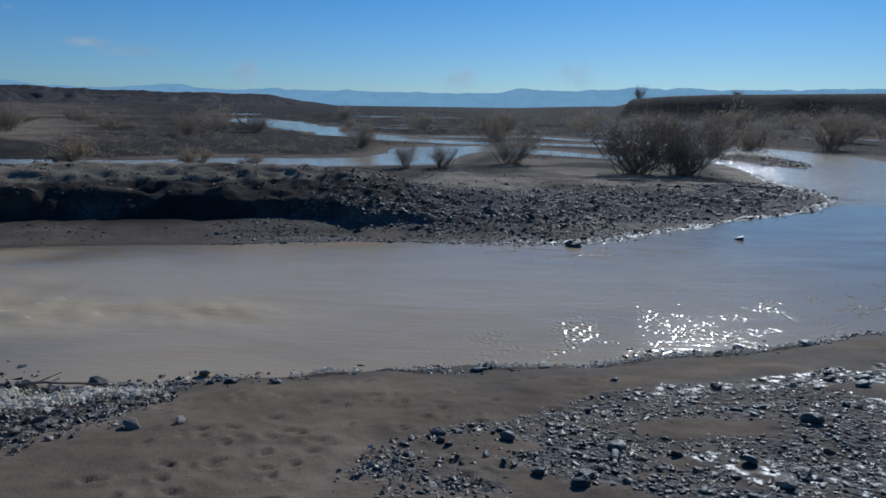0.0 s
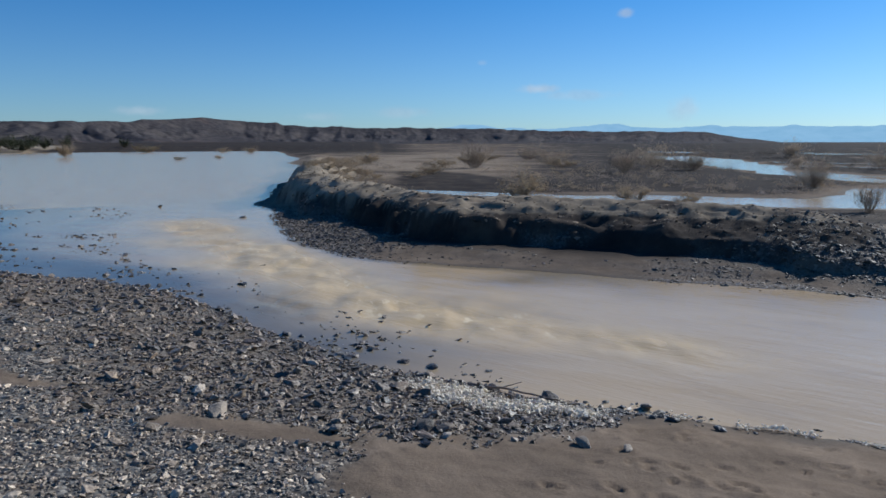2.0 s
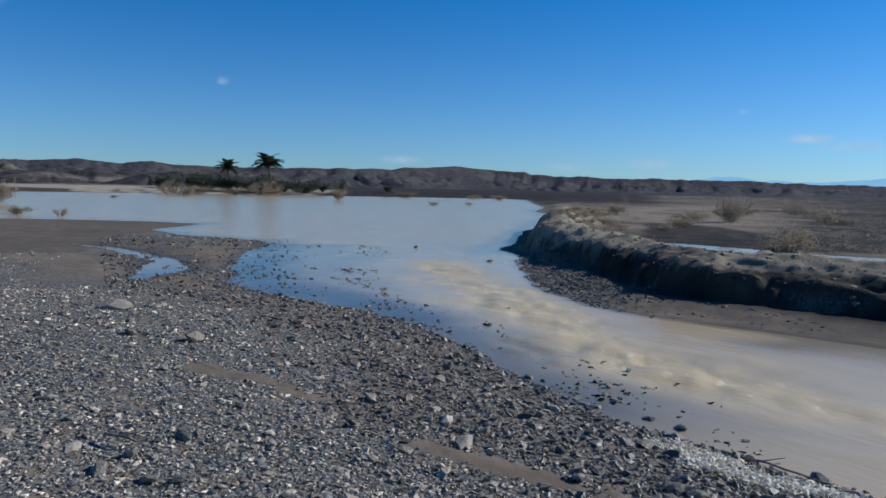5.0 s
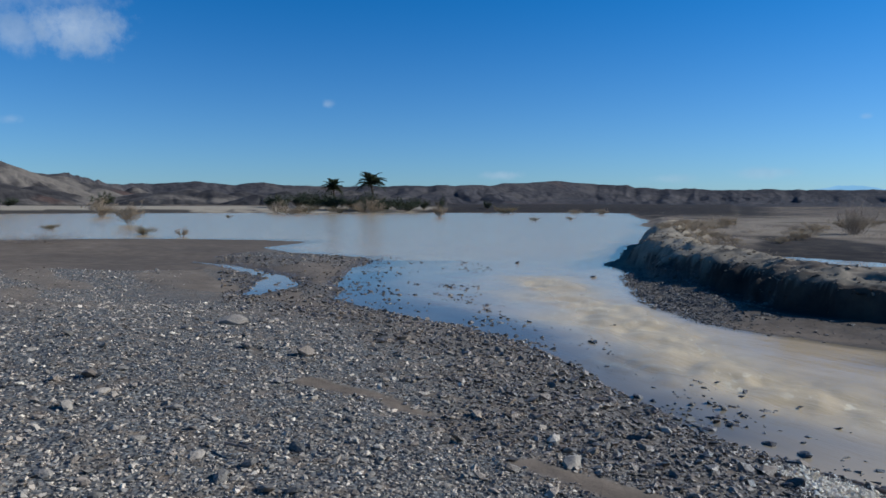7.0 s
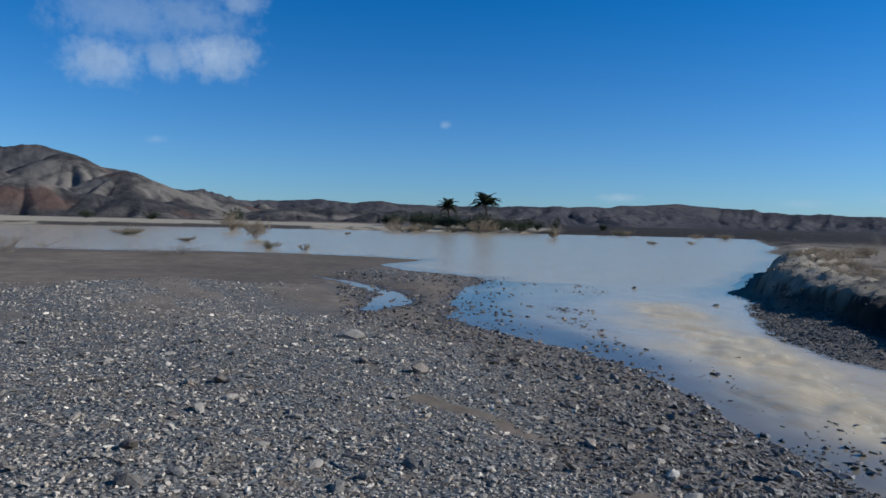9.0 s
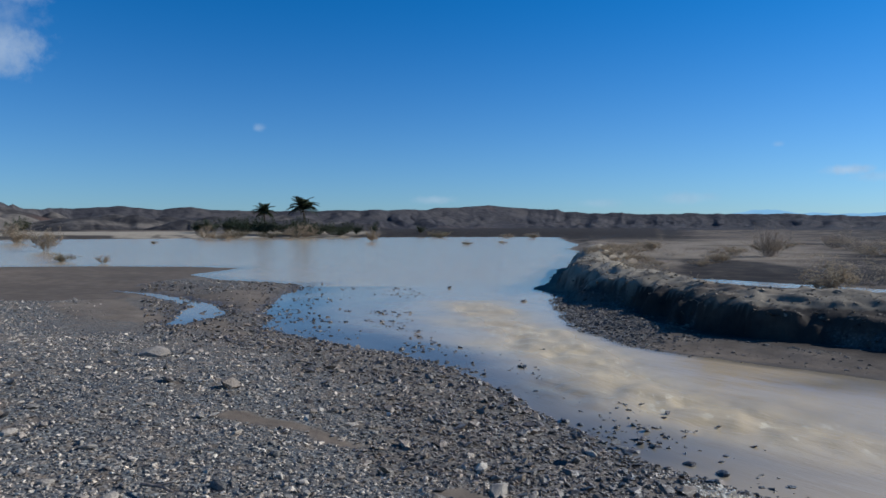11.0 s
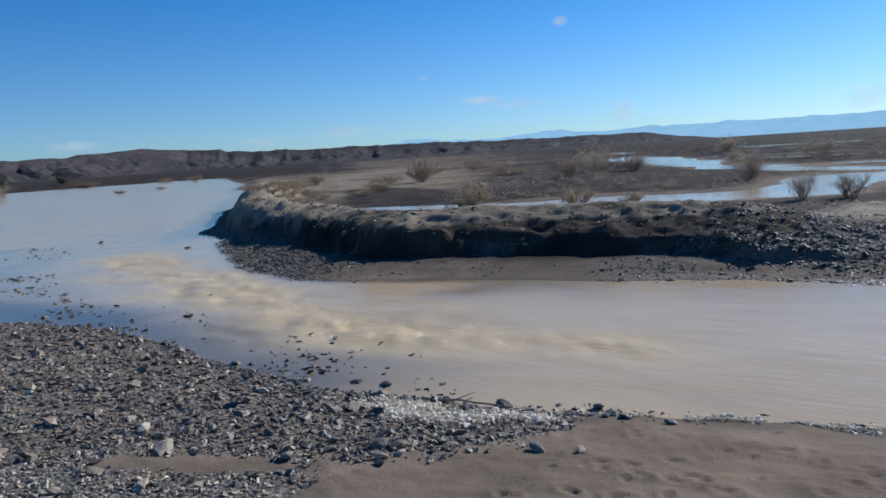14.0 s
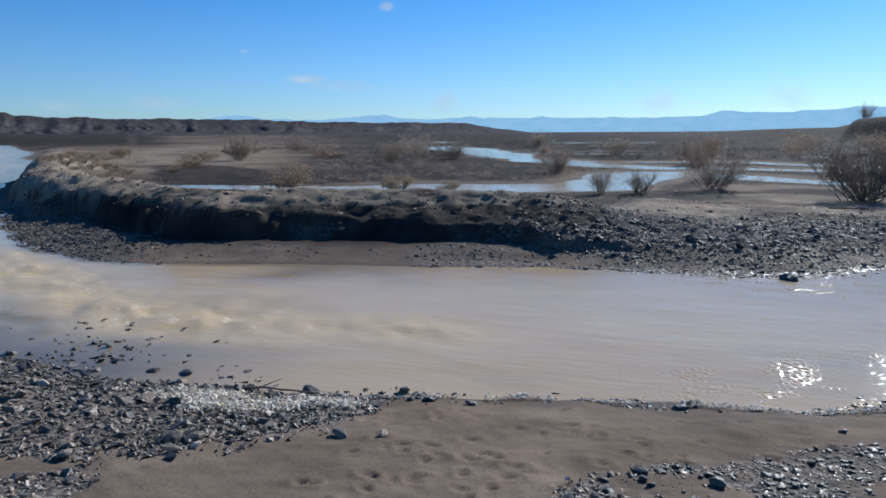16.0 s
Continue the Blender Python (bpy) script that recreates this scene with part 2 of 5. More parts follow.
def plant_material(name, dark, light, scale=8.0, through=0.0):
    mat, n, shader = material(name)
    p = place(n)
    pick = n.add("ShaderNodeNewGeometry").outputs["Random Per Island"]
    blend = n.math("ADD", n.math("MULTIPLY", pick, 0.6), n.math("MULTIPLY", n.noise(p, scale, 3.0), 0.5), clamp=True)
    n.wire(n.ramp(blend, [(0.2, dark), (0.85, light)]), shader.inputs["Base Color"])
    shader.inputs["Roughness"].default_value = 0.85
    shader.inputs["Specular IOR Level"].default_value = 0.1
    if through:
        glow = n.add("ShaderNodeBsdfTranslucent", {"Color": shader.inputs["Base Color"].links[0].from_socket})
        both = n.add("ShaderNodeMixShader", {0: through, 1: shader.outputs[0], 2: glow.outputs[0]})
        n.wire(both.outputs[0], [m for m in mat.node_tree.nodes if m.bl_idname == "ShaderNodeOutputMaterial"][0].inputs[0])
    return mat


GROUND = ground_material()
STONE = stone_material("grey_stone", 0.2, 1.7, 0.62, 0.16)
STONE_SINGLE = stone_material("grey_cobble", 0.18, 1.15, 0.65, 0.14)
STONE_DAMP = stone_material("damp_stone", 0.3, 0.66, 0.38, 0.5)
STONE_DARK = stone_material("dark_cobble", 0.14, 0.5, 0.6, 0.22)
STONE_MUD = stone_material("muddy_stone", 0.28, 0.32, 0.45, 0.45)
STONE_WET = stone_material("wet_stone", 0.04, 0.38, 0.5, 0.4)
WATER = water_material()
HILL = hill_material("eroded_hill", (0.038, 0.035, 0.037, 1.0), (0.090, 0.078, 0.075, 1.0), 0.10)
HILL_PALE = hill_material("pale_badland", (0.036, 0.032, 0.031, 1.0), (0.080, 0.068, 0.061, 1.0), 0.42)
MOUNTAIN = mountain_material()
TWIG = plant_material("grey_twig", (0.20, 0.16, 0.128), (0.42, 0.335, 0.265), 8.0, 0.35)
DARK_LEAF = plant_material("dark_leaf", (0.075, 0.060, 0.048), (0.19, 0.15, 0.115), 8.0, 0.3)
DARK_TWIG = plant_material("dark_scrub_twig", (0.035, 0.030, 0.026), (0.11, 0.09, 0.07))
LEAF = plant_material("dusty_leaf", (0.28, 0.22, 0.16), (0.55, 0.44, 0.32), 8.0, 0.55)
STRAW = plant_material("dry_straw", (0.25, 0.19, 0.125), (0.46, 0.365, 0.25), 8.0, 0.45)
OLIVE = plant_material("olive_reed", (0.15, 0.125, 0.075), (0.34, 0.27, 0.165), 8.0, 0.4)
PALM_LEAF = plant_material("palm_leaf", (0.028, 0.038, 0.02), (0.075, 0.085, 0.045))
CLOD = plant_material("earth_clod", (0.11, 0.084, 0.061), (0.36, 0.275, 0.19), 3.0)
# Dark bank earth, with the shade of the cut face put into its colour.
EARTH_SHADED = plant_material("shaded_earth_clod", (0.020, 0.017, 0.015), (0.085, 0.066, 0.050), 3.0)
BARK = plant_material("palm_bark", (0.05, 0.038, 0.028), (0.12, 0.09, 0.065))
SCUM = plant_material("dry_scum", (0.76, 0.66, 0.52), (0.94, 0.88, 0.76), 30.0, 0.3)

# ---- plan of the river: shore lines in metres, water level 0 ----
NEAR_SHORE = [(60, 4), (30, 8.5), (14, 8.8), (8, 8.0), (5.2, 7.1), (3.76, 6.18), (2.79, 5.68), (2.19, 5.52), (1.48, 5.36), (0.79, 5.16), (0.2, 5.06), (-0.88, 4.93), (-1.51, 4.80),
              (-2.1, 4.62), (-2.6, 4.50), (-3.24, 4.48), (-3.83, 4.38), (-4.4, 4.36), (-4.85, 4.47), (-5.6, 4.65), (-6.6, 5.1), (-7.6, 5.25), (-8.7, 5.3), (-9.7, 5.2), (-10.7, 4.95),
              (-12.3, 4.75), (-13.9, 4.6), (-15.0, 5.2), (-16.3, 5.5), (-18.0, 6.4), (-20.2, 7.4), (-22.0, 8.6), (-23.6, 9.3), (-25.5, 8.4), (-27.9, 7.5), (-31.2, 7.4), (-35.0, 10.9), (-38.5, 8.6), (-41, 5), (-43, 1.5), (-43.5, -6.4)]
FAR_SHORE = [(-60, -42), (-120, -60), (-140, -30), (-143, -16), (-150, 7), (-151, 41), (-142, 77), (-131, 112), (-118, 108), (-99, 91), (-70, 67), (-54, 51), (-42, 40.5), (-36.5, 35), (-30, 29),
             (-26.2, 23.8), (-19.7, 17.1), (-17.8, 14.9), (-15.4, 13.7), (-12.3, 11.1), (-10.6, 9.85), (-9.5, 9.3), (-8.3, 8.9), (-7.2, 8.88), (-6.2, 9.15), (-5.1, 9.36), (-4.1, 9.55), (-2.3, 9.9),
             (-1.0, 9.92), (0, 10.1), (1.0, 10.06), (1.75, 10.15), (2.4, 10.57), (3.26, 11.25), (4.1, 11.9), (4.8, 12.6), (6.0, 13.5), (7.1, 14.3), (8.55, 16.1)]
SIDE_CHANNEL = [(8.7, 17.9), (8.7, 20.5), (9.3, 23.5), (9.6, 27), (8.2, 29), (8.6, 31.5), (11, 35), (13.3, 40.5), (15.8, 39), (17.2, 35.2), (17, 29), (22, 24), (40, 22), (60, 22)]
# braided channels on the plain beyond: (x, y, half width)
BRAIDS = [
    [(-48, 147, 3.5), (-36, 130, 3)], [(-46, 200, 6), (-37, 200, 5)], [(-14, 126, 3), (-9, 129, 2.5)], [(-6.5, 128, 2.5), (-2, 122, 2.5)], [(70, 150, 3.5), (82, 156, 3.5)], [(36, 76, 1.3), (42, 71, 1.3)], [(-17.5, 66, 1.0), (-9, 64, 1.0), (-2, 62, 0.9)],
    [(-19, 22.5, 0.5), (-14.5, 22.8, 0.8), (-11, 23.4, 0.8), (-8, 24.3, 1.7), (-5, 24.6, 1.8), (-2.4, 25.6, 1.7), (-1.4, 29.5, 1.5), (-1.2, 33, 2.0)],
    [(-30, 96, 4), (-21, 80, 3.5), (-16.5, 70, 2.4), (-11, 56, 1.7), (-7, 47, 1.4), (-3.5, 43.2, 1.5), (0, 40, 1.5), (4, 39.2, 1.2), (9, 37.5, 1.0), (12, 37, 1.2)],
    [(-1.2, 34, 1.2), (1.5, 35.2, 1.2), (3.3, 32.5, 1.2), (4.7, 30.5, 1.0), (6.7, 28.9, 1.0), (9.5, 27.5, 1.2)],
    [(-8, 52.5, 1.3), (-4, 46.6, 1.0), (0, 47, 1.0), (5.3, 48.3, 1.4), (7, 46.5, 1.5), (9.3, 43.6, 1.5), (13, 40.5, 1.2)],
    [(-75, 270, 7), (-62, 262, 6)], [(-20, 139, 3), (-10, 134, 2.5), (-3, 134, 2)], [(-14, 100, 1.5), (-9, 98, 1.2)],
    [(30, 73, 1.6), (36, 70, 1.4), (41, 67, 1.4)], [(22, 54, 0.8), (30, 52, 1.0)], [(-28, 120, 2), (-18, 119.5, 1.6)], [(-13, 76, 0.9), (-4, 73, 0.8), (6, 74, 0.9)], [(3, 59, 0.7), (10, 56.5, 0.7), (17, 57, 0.8)], [(18, 88, 1.2), (30, 84, 1.2)], [(-8, 104, 1.2), (8, 101, 1.3)]]
SHOAL = [(-23.4, 8.3), (-21.8, 10.6), (-20.3, 13.1), (-15.7, 9.3), (-12.0, 7.4), (-9.9, 6.6), (-8.7, 6.1), (-6.2, 5.2), (-5.0, 5.0), (-3.8, 4.8), (-4.2, 4.4), (-6.6, 4.9), (-9.7, 5.0), (-12.3, 4.5), (-14.5, 4.3), (-18, 5.5)]
RAPID_LINE = [(-14.9, 10.6), (-13.4, 9.6), (-12.2, 9.0), (-10.6, 8.6), (-7.8, 7.2), (-6.5, 6.75), (-5.3, 6.4), (-3.6, 6.45), (-2.4, 6.5)]
SAND = [(-2.05, 4.8), (-1.95, 3.85), (-2.35, 3.3), (-2.95, 2.9), (-2.7, 2.2), (-1.0, 1.6), (-0.25, 2.5), (-0.3, 3.0), (-0.15, 3.27), (0.1, 3.53), (0.52, 3.8), (0.94, 4.12), (1.55, 4.36), (2.1, 4.5), (2.9, 4.75), (4.2, 5.5), (4.2, 7.5), (0, 6.0)]
SAND_STREAK = [(-6.2, 1.7), (-5.6, 2.05), (-5.0, 2.22), (-4.4, 2.3), (-3.9, 2.3), (-3.5, 2.48), (-2.9, 2.75)]


def lattice(ix, iy, seed):
    h = (ix.astype(np.int64) * 374761393 + iy.astype(np.int64) * 668265263 + seed * 974711) & 0x7FFFFFFF
    h = ((h ^ (h >> 13)) * 1274126177) & 0x7FFFFFFF
    return ((h ^ (h >> 16)) & 0xFFFF) / 65535.0


def vnoise(x, y, seed=0):
    """Smooth value noise from 0 to 1."""
    fx, fy = np.floor(x), np.floor(y)
    u, v = x - fx, y - fy
    u, v = u * u * (3 - 2 * u), v * v * (3 - 2 * v)
    a, b = lattice(fx, fy, seed), lattice(fx + 1, fy, seed)
    c, d = lattice(fx, fy + 1, seed), lattice(fx + 1, fy + 1, seed)
    return (a * (1 - u) + b * u) * (1 - v) + (c * (1 - u) + d * u) * v


def fbm(x, y, octaves=4, seed=0):
    total, size = 0.0, 0.5
    for k in range(octaves):
        total = total + size * vnoise(x * 2 ** k, y * 2 ** k, seed + k)
        size *= 0.5
    return total / (1 - 0.5 ** octaves)


def smooth(a, b, x):
    t = np.clip((x - a) / (np.asarray(b) - a), 0, 1)
    return t * t * (3 - 2 * t)


def line_distance(x, y, points, closed=False):
    """Distance to a polyline; points may carry a half width, which is taken off."""
    best = np.full(x.shape, 1e9)
    ends = list(zip(points, points[1:] + points[:1])) if closed else list(zip(points, points[1:]))
    for a, b in ends:
        ax, ay, bx, by = a[0], a[1], b[0], b[1]
        t = np.clip(((x - ax) * (bx - ax) + (y - ay) * (by - ay)) / ((bx - ax) ** 2 + (by - ay) ** 2), 0, 1)
        d = np.hypot(x - ax - t * (bx - ax), y - ay - t * (by - ay))
        if len(a) > 2:
            d = d - (a[2] + t * (b[2] - a[2]))
        best = np.minimum(best, d)
    return best


def inside(x, y, points):
    within = np.zeros(x.shape, bool)
    for (ax, ay), (bx, by) in zip(points, points[1:] + points[:1]):
        cross = ((ay > y) != (by > y)) & (x < (bx - ax) * (y - ay) / (by - ay + 1e-12) + ax)
        within ^= cross
    return within


RIVER = NEAR_SHORE + FAR_SHORE + SIDE_CHANNEL
BAR = [(10.2, 30.8), (11.3, 32.5), (13.2, 31.2), (13.0, 27), (11.8, 24.5), (10.8, 26)]
PUDDLE = [(-24.4, 3.6, 0.10), (-22.6, 4.25, 0.22), (-20.4, 4.5, 0.25), (-18.6, 4.7, 0.34), (-17.0, 4.35, 0.52), (-15.8, 3.7, 0.34), (-15.2, 3.25, 0.15)]


def river_land(x, y):
    """Distance from the main river, positive on land."""
    d = line_distance(x, y, RIVER, True)
    return np.where(inside(x, y, RIVER), -d, d)


def land(x, y):
    """Distance from the nearest water, positive on land, with a wavering shore."""
    d = river_land(x, y)
    d = np.where(inside(x, y, BAR), np.maximum(line_distance(x, y, BAR, True) * 0.6, d), d)
    r = np.hypot(x, y)
    for braid in BRAIDS + [PUDDLE]:
        d = np.minimum(d, line_distance(x, y, braid))
    waver = (vnoise(x * 1.3, y * 1.3, 5) - 0.5) * 0.25 + (vnoise(x * 4.1, y * 4.1, 6) - 0.5) * 0.10
    waver = waver + (vnoise(x * 0.25, y * 0.25, 7) - 0.5) * smooth(18, 60, r) * 2.2
    return d + waver


def far_side(x, y):
    mid = np.interp(x, [-100, -45, -27, -20, -12, -5, 0, 4, 8, 30, 60], [90, 38, 18, 13, 8.5, 6.8, 7.5, 8.6, 11, 14, 14])
    return y > mid


DENTS = [(-1.15, 3.42), (-0.95, 3.22), (-0.72, 3.38), (-0.45, 3.2), (-1.35, 3.05), (-0.6, 3.62), (-1.55, 3.62), (-1.05, 3.75), (-0.2, 3.75), (-0.85, 2.95), (-0.35, 4.05), (-1.75, 3.95), (0.2, 4.1)]
steps = random.Random(31)
DENTS += [(steps.uniform(-1.7, 0.9), steps.uniform(2.7, 4.6)) for _ in range(70)]


def height(x, y, d=None):
    d = land(x, y) if d is None else d
    r = np.hypot(x, y)
    az = np.degrees(np.arctan2(-x, y))
    far = far_side(x, y)
    bed = np.maximum(d * 0.22, -0.5)
    # the gravel bar on which the camera stands
    near = 0.40 * (1 - np.exp(-np.maximum(d, 0) / 1.7)) + 0.10 * smooth(1.5, 6, d)
    near = near + 0.05 * (fbm(x * 0.8, y * 0.8, 3, 11) - 0.5) * smooth(0.1, 1.0, d) + 0.026 * (fbm(x * 2.6, y * 3.5, 4, 12) - 0.5) + 0.007 * (vnoise(x * 11, y * 19, 13) - 0.5) * smooth(0.2, 0.5, d)
    flat = smooth(0.4, -0.8, x - np.interp(y, [-12, -3.3, -2.2, -0.6, 2.1, 3.1, 4.5, 7.2], [-16, -17.0, -17.8, -19.3, -20.3, -20.6, -25, -29]))
    near = near * (1 - 0.62 * flat) * (1 - 0.5 * smooth(-9.5, -13.5, x) * smooth(6, 2, d))
    close = np.nonzero((r < 6.5) & (x > -2.6) & ~far)
    if len(close[0]):
        cx, cy, sunk = x[close], y[close], np.zeros(len(close[0]))
        for dx, dy in DENTS:
            wide, bend = 0.022 + 0.030 * math.sin(dx * 37) ** 2, 0.4 * math.sin(dy * 51)
            u, v = cx - dx + bend * (cy - dy), cy - dy - bend * (cx - dx)
            q = (u / wide) ** 2 + (v / 0.024) ** 2
            sunk = sunk - 0.021 * np.exp(-q) + 0.009 * np.exp(-((np.sqrt(q) - 1.8) / 0.55) ** 2)
        near[close] += sunk
    # the cut bank opposite, a levee that dies out into a low spit
    top = np.interp(x, [-110, -60, -38, -30, -26, -23, -19, -14, -9, -5, -3, -1.7, -0.4, 1.2, 4, 9], [0.4, 0.45, 0.5, 0.6, 0.72, 0.8, 0.84, 0.84, 0.80, 0.79, 0.77, 0.68, 0.40, 0.22, 0.16, 0.13])
    start = np.interp(x, [-40, -20, -14, -11, -8, -4, -1, 3], [0.5, 0.5, 0.85, 1.6, 1.75, 1.6, 1.2, 0.5])
    scallop = (vnoise(x * 0.9 + 0.3 * y, y * 0.9, 21) - 0.5) * 0.45 + (vnoise(x * 2.3, y * 2.3, 22) - 0.5) * 0.42 + (vnoise(x * 5.5, y * 5.5, 24) - 0.5) * 0.22
    main = np.maximum(river_land(x, y) + (vnoise(x * 1.3, y * 1.3, 5) - 0.5) * 0.25, np.minimum(d, 1.0))
    s = main - start + scallop * smooth(0.2, 0.5, top)
    steep = smooth(0.25, 0.6, top)
    top = top + 0.42 * np.exp(-((x + 23.2) ** 2 + (y - 24.0) ** 2) / 7.0) + 0.25 * np.exp(-((x + 19.5) ** 2 + (y - 20.0) ** 2) / 8.0) + 0.25 * (fbm(x * 0.5, y * 0.5, 3, 27) - 0.5) * smooth(-10, -18, x)
    foot = 0.13 * smooth(0, 0.9, d)
    wall = 0.64 * smooth(0.0, 0.26, s) + 0.36 * np.clip((s - 0.2) / 0.85, 0, 1) ** 0.85
    slumped = smooth(-7.5, -3.5, x)
    wall = wall * (1 - slumped) + (0.36 * smooth(0.0, 0.25, s) + 0.64 * np.clip((s - 0.15) / 1.7, 0, 1)) * slumped
    gentle = smooth(0.0, 3.2, s)
    rise = np.maximum(top - foot, 0) * (steep * wall + (1 - steep) * gentle)
    plain = 0.15 + 0.10 * smooth(28, 60, r) + 0.2 * (fbm(x * 0.12, y * 0.12, 4, 31) - 0.45) + 0.06 * (fbm(x * 0.6, y * 0.6, 3, 33) - 0.5)
    back = smooth(np.where(x < -8, 1.3, 2.4), np.where(x < -8, 3.0, 4.8), s) * smooth(0.3, 0.6, top)
    levee = foot + rise + (0.09 * (fbm(x * 2.1, y * 2.1, 4, 23) - 0.5) + 0.075 * (vnoise(x * 7, y * 7, 25) - 0.5) + 0.11 * (1 - 0.65 * slumped) * (vnoise(x * 3.3, y * 3.3, 26) - 0.5) * smooth(2.4, 1.0, s)) * smooth(0.0, 0.35, s)
    levee = levee * (1 - back) + np.minimum(plain, levee + 0.2) * back
    levee = levee * smooth(0.0, 1.4, d)
    low = 0.12 * (1 - np.exp(-np.maximum(d, 0) / 1.5)) + plain * smooth(1.0, 8, d) * 0.55
    behind = np.where(x > -12, smooth(17, 21, y), smooth(5.5, 9, s)) * (x > -22)
    beyond = np.clip(behind, 0, 1)
    low = low * (1 - 0.6 * smooth(24, 19, y))
    other = levee * (1 - beyond) + low * beyond
    aside = smooth(2.6, 5.5, s) * (x < -12)
    other = other * (1 - aside) + np.minimum(plain, 0.5) * smooth(0, 6, d) * aside
    open_plain = smooth(55, 90, r) * (az < 42)
    h = np.where(far, other, near)
    wide = 0.12 * smooth(0, 5, d) + plain * smooth(0, 12, d) * 0.5
    h = h * (1 - open_plain) + wide * open_plain
    beach = smooth(125, 140, r) * (az > 40)
    h = h * (1 - beach) + (1.15 * smooth(0, 26, d) + 0.3 * smooth(20, 90, d)) * beach
    # the far plain climbs a little and ends in dark terraces
    h = h + smooth(70, 900, r) * (1.3 + 0.5 * fbm(x * 0.02, y * 0.02, 3, 41)) * smooth(0, 10, d)
    edge = -12.3 + (vnoise(r * 0.06, r * 0.0, 44) - 0.5) * 1.2
    terrace = smooth(edge + 0.2, edge - 0.9, az) * smooth(124, 140, r + 14 * (fbm(x * 0.05, y * 0.05, 3, 45) - 0.5))
    h = h + terrace * np.interp(-az, [12, 13, 16, 20, 30, 60], [2.9, 3.5, 4.1, 4.5, 4.8, 4.9]) * (az < 0)
    step = smooth(-3, -9, az) * smooth(190, 230, r)
    h = h + step * np.interp(-az, [3, 5.3, 12, 40], [0.9, 1.9, 2.4, 2.4]) * (1 - terrace)
    return np.where(d < 0, bed, np.maximum(h, 0.004 + 0.0 * d))


def gravel_cover(x, y, d):
    """How far the ground is covered by loose stones, from 0 to 1."""
    far, r = far_side(x, y), np.hypot(x, y)
    sand = np.where(inside(x, y, SAND), 1.0, 0.0) * smooth(0.0, 0.22, line_distance(x, y, SAND, True) + (vnoise(x * 5, y * 5, 52) - 0.5) * 0.25)
    streak = smooth(0.46, 0.6, vnoise(x * 1.7, y * 1.7, 57) + 0.12) * smooth(0.17, 0.06, line_distance(x, y, SAND_STREAK) + (vnoise(x * 4, y * 4, 51) - 0.5) * 0.16)
    patch = smooth(0.60, 0.68, vnoise(x * 0.55 + 3, y * 1.1, 53)) * smooth(5, 9, r)
    right = 1 - smooth(-1.6, 0.2, x + fbm(x, y, 3, 59) - 0.5) * (1 - smooth(0.32, 0.52, fbm(x * 1.5, y * 3.0, 3, 54)))
    flat = smooth(0.5, -0.5, x + 0.3 - np.interp(y, [-12, -3.3, -2.2, -0.6, 2.1, 3.1, 4.5, 7.2], [-16, -17.0, -17.8, -19.3, -20.3, -20.6, -25, -29]) + (fbm(x, y, 3, 56) - 0.5) * 3)
    near = (1 - sand) * (1 - streak) * (1 - 0.7 * patch * smooth(8, 14, r)) * right * (1 - flat)
    toe = smooth(0.36, 0.55, fbm(x * 0.7, y * 1.6, 4, 55))
    line = 12.6 + 0.33 * np.maximum(x, -1) + (vnoise(x * 0.5, y * 0.0, 156) - 0.5) * 1.0
    band = smooth(1.9, 1.2, np.abs(y - line - 0.35) + (fbm(x * 1.3, y * 1.3, 3, 157) - 0.5) * 1.3)
    rim = smooth(0.75, 0.3, d + (fbm(x * 1.6, y * 1.6, 3, 158) - 0.5) * 0.8)
    toe = np.maximum(toe, smooth(-4.0, -2.2, x) * np.maximum(np.maximum(0.95 * band, 0.7 * rim), smooth(0.8, 0.4, line_distance(x, y, [(2.5, 23.3), (5.5, 21.3), (8.2, 19.5)]) + (fbm(x, y, 3, 159) - 0.5) * 0.8)))
    strip = smooth(-9.2, -7.6, x) * smooth(-2.6, -4.6, x) * smooth(1.35, 0.9, d)
    toe = np.maximum(toe, smooth(-8.0, -9.5, x) * smooth(-19, -15, x) * smooth(1.6, 1.1, d) * 0.9)
    toe = np.maximum(toe * (1 - 0.75 * smooth(-3.0, -0.5, x)), 0.35 * smooth(-3.0, -0.5, x) * smooth(0.5, 0.62, fbm(x * 0.9 + 0.5 * y, y * 1.9, 4, 155)))
    toe = np.maximum(toe, smooth(-4.0, -2.2, x) * np.maximum(0.9 * band, 0.7 * rim))
    other = toe * (1 - 0.85 * strip) * smooth(26, 17, r)
    return np.clip(np.where(far, other, near), 0, 1)


def mesh_of(name, verts, faces, mat, smooth_faces=True, flags=()):
    """A mesh from arrays of places and of triangles or quads."""
    me = bpy.data.meshes.new(name)
    n, k = faces.shape
    me.vertices.add(len(verts))
    me.vertices.foreach_set("co", np.ascontiguousarray(verts, np.float32).ravel())
    me.loops.add(n * k)
    me.loops.foreach_set("vertex_index", np.ascontiguousarray(faces, np.int32).ravel())
    me.polygons.add(n)
    me.polygons.foreach_set("loop_start", np.arange(0, n * k, k, dtype=np.int32))
    me.update(calc_edges=True)
    me.polygons.foreach_set("use_smooth", np.full(n, smooth_faces))
    for key, values in flags:
        me.attributes.new(key, "FLOAT", "POINT").data.foreach_set("value", np.ascontiguousarray(values, np.float32))
    me.materials.append(mat)
    me.validate()
    return me


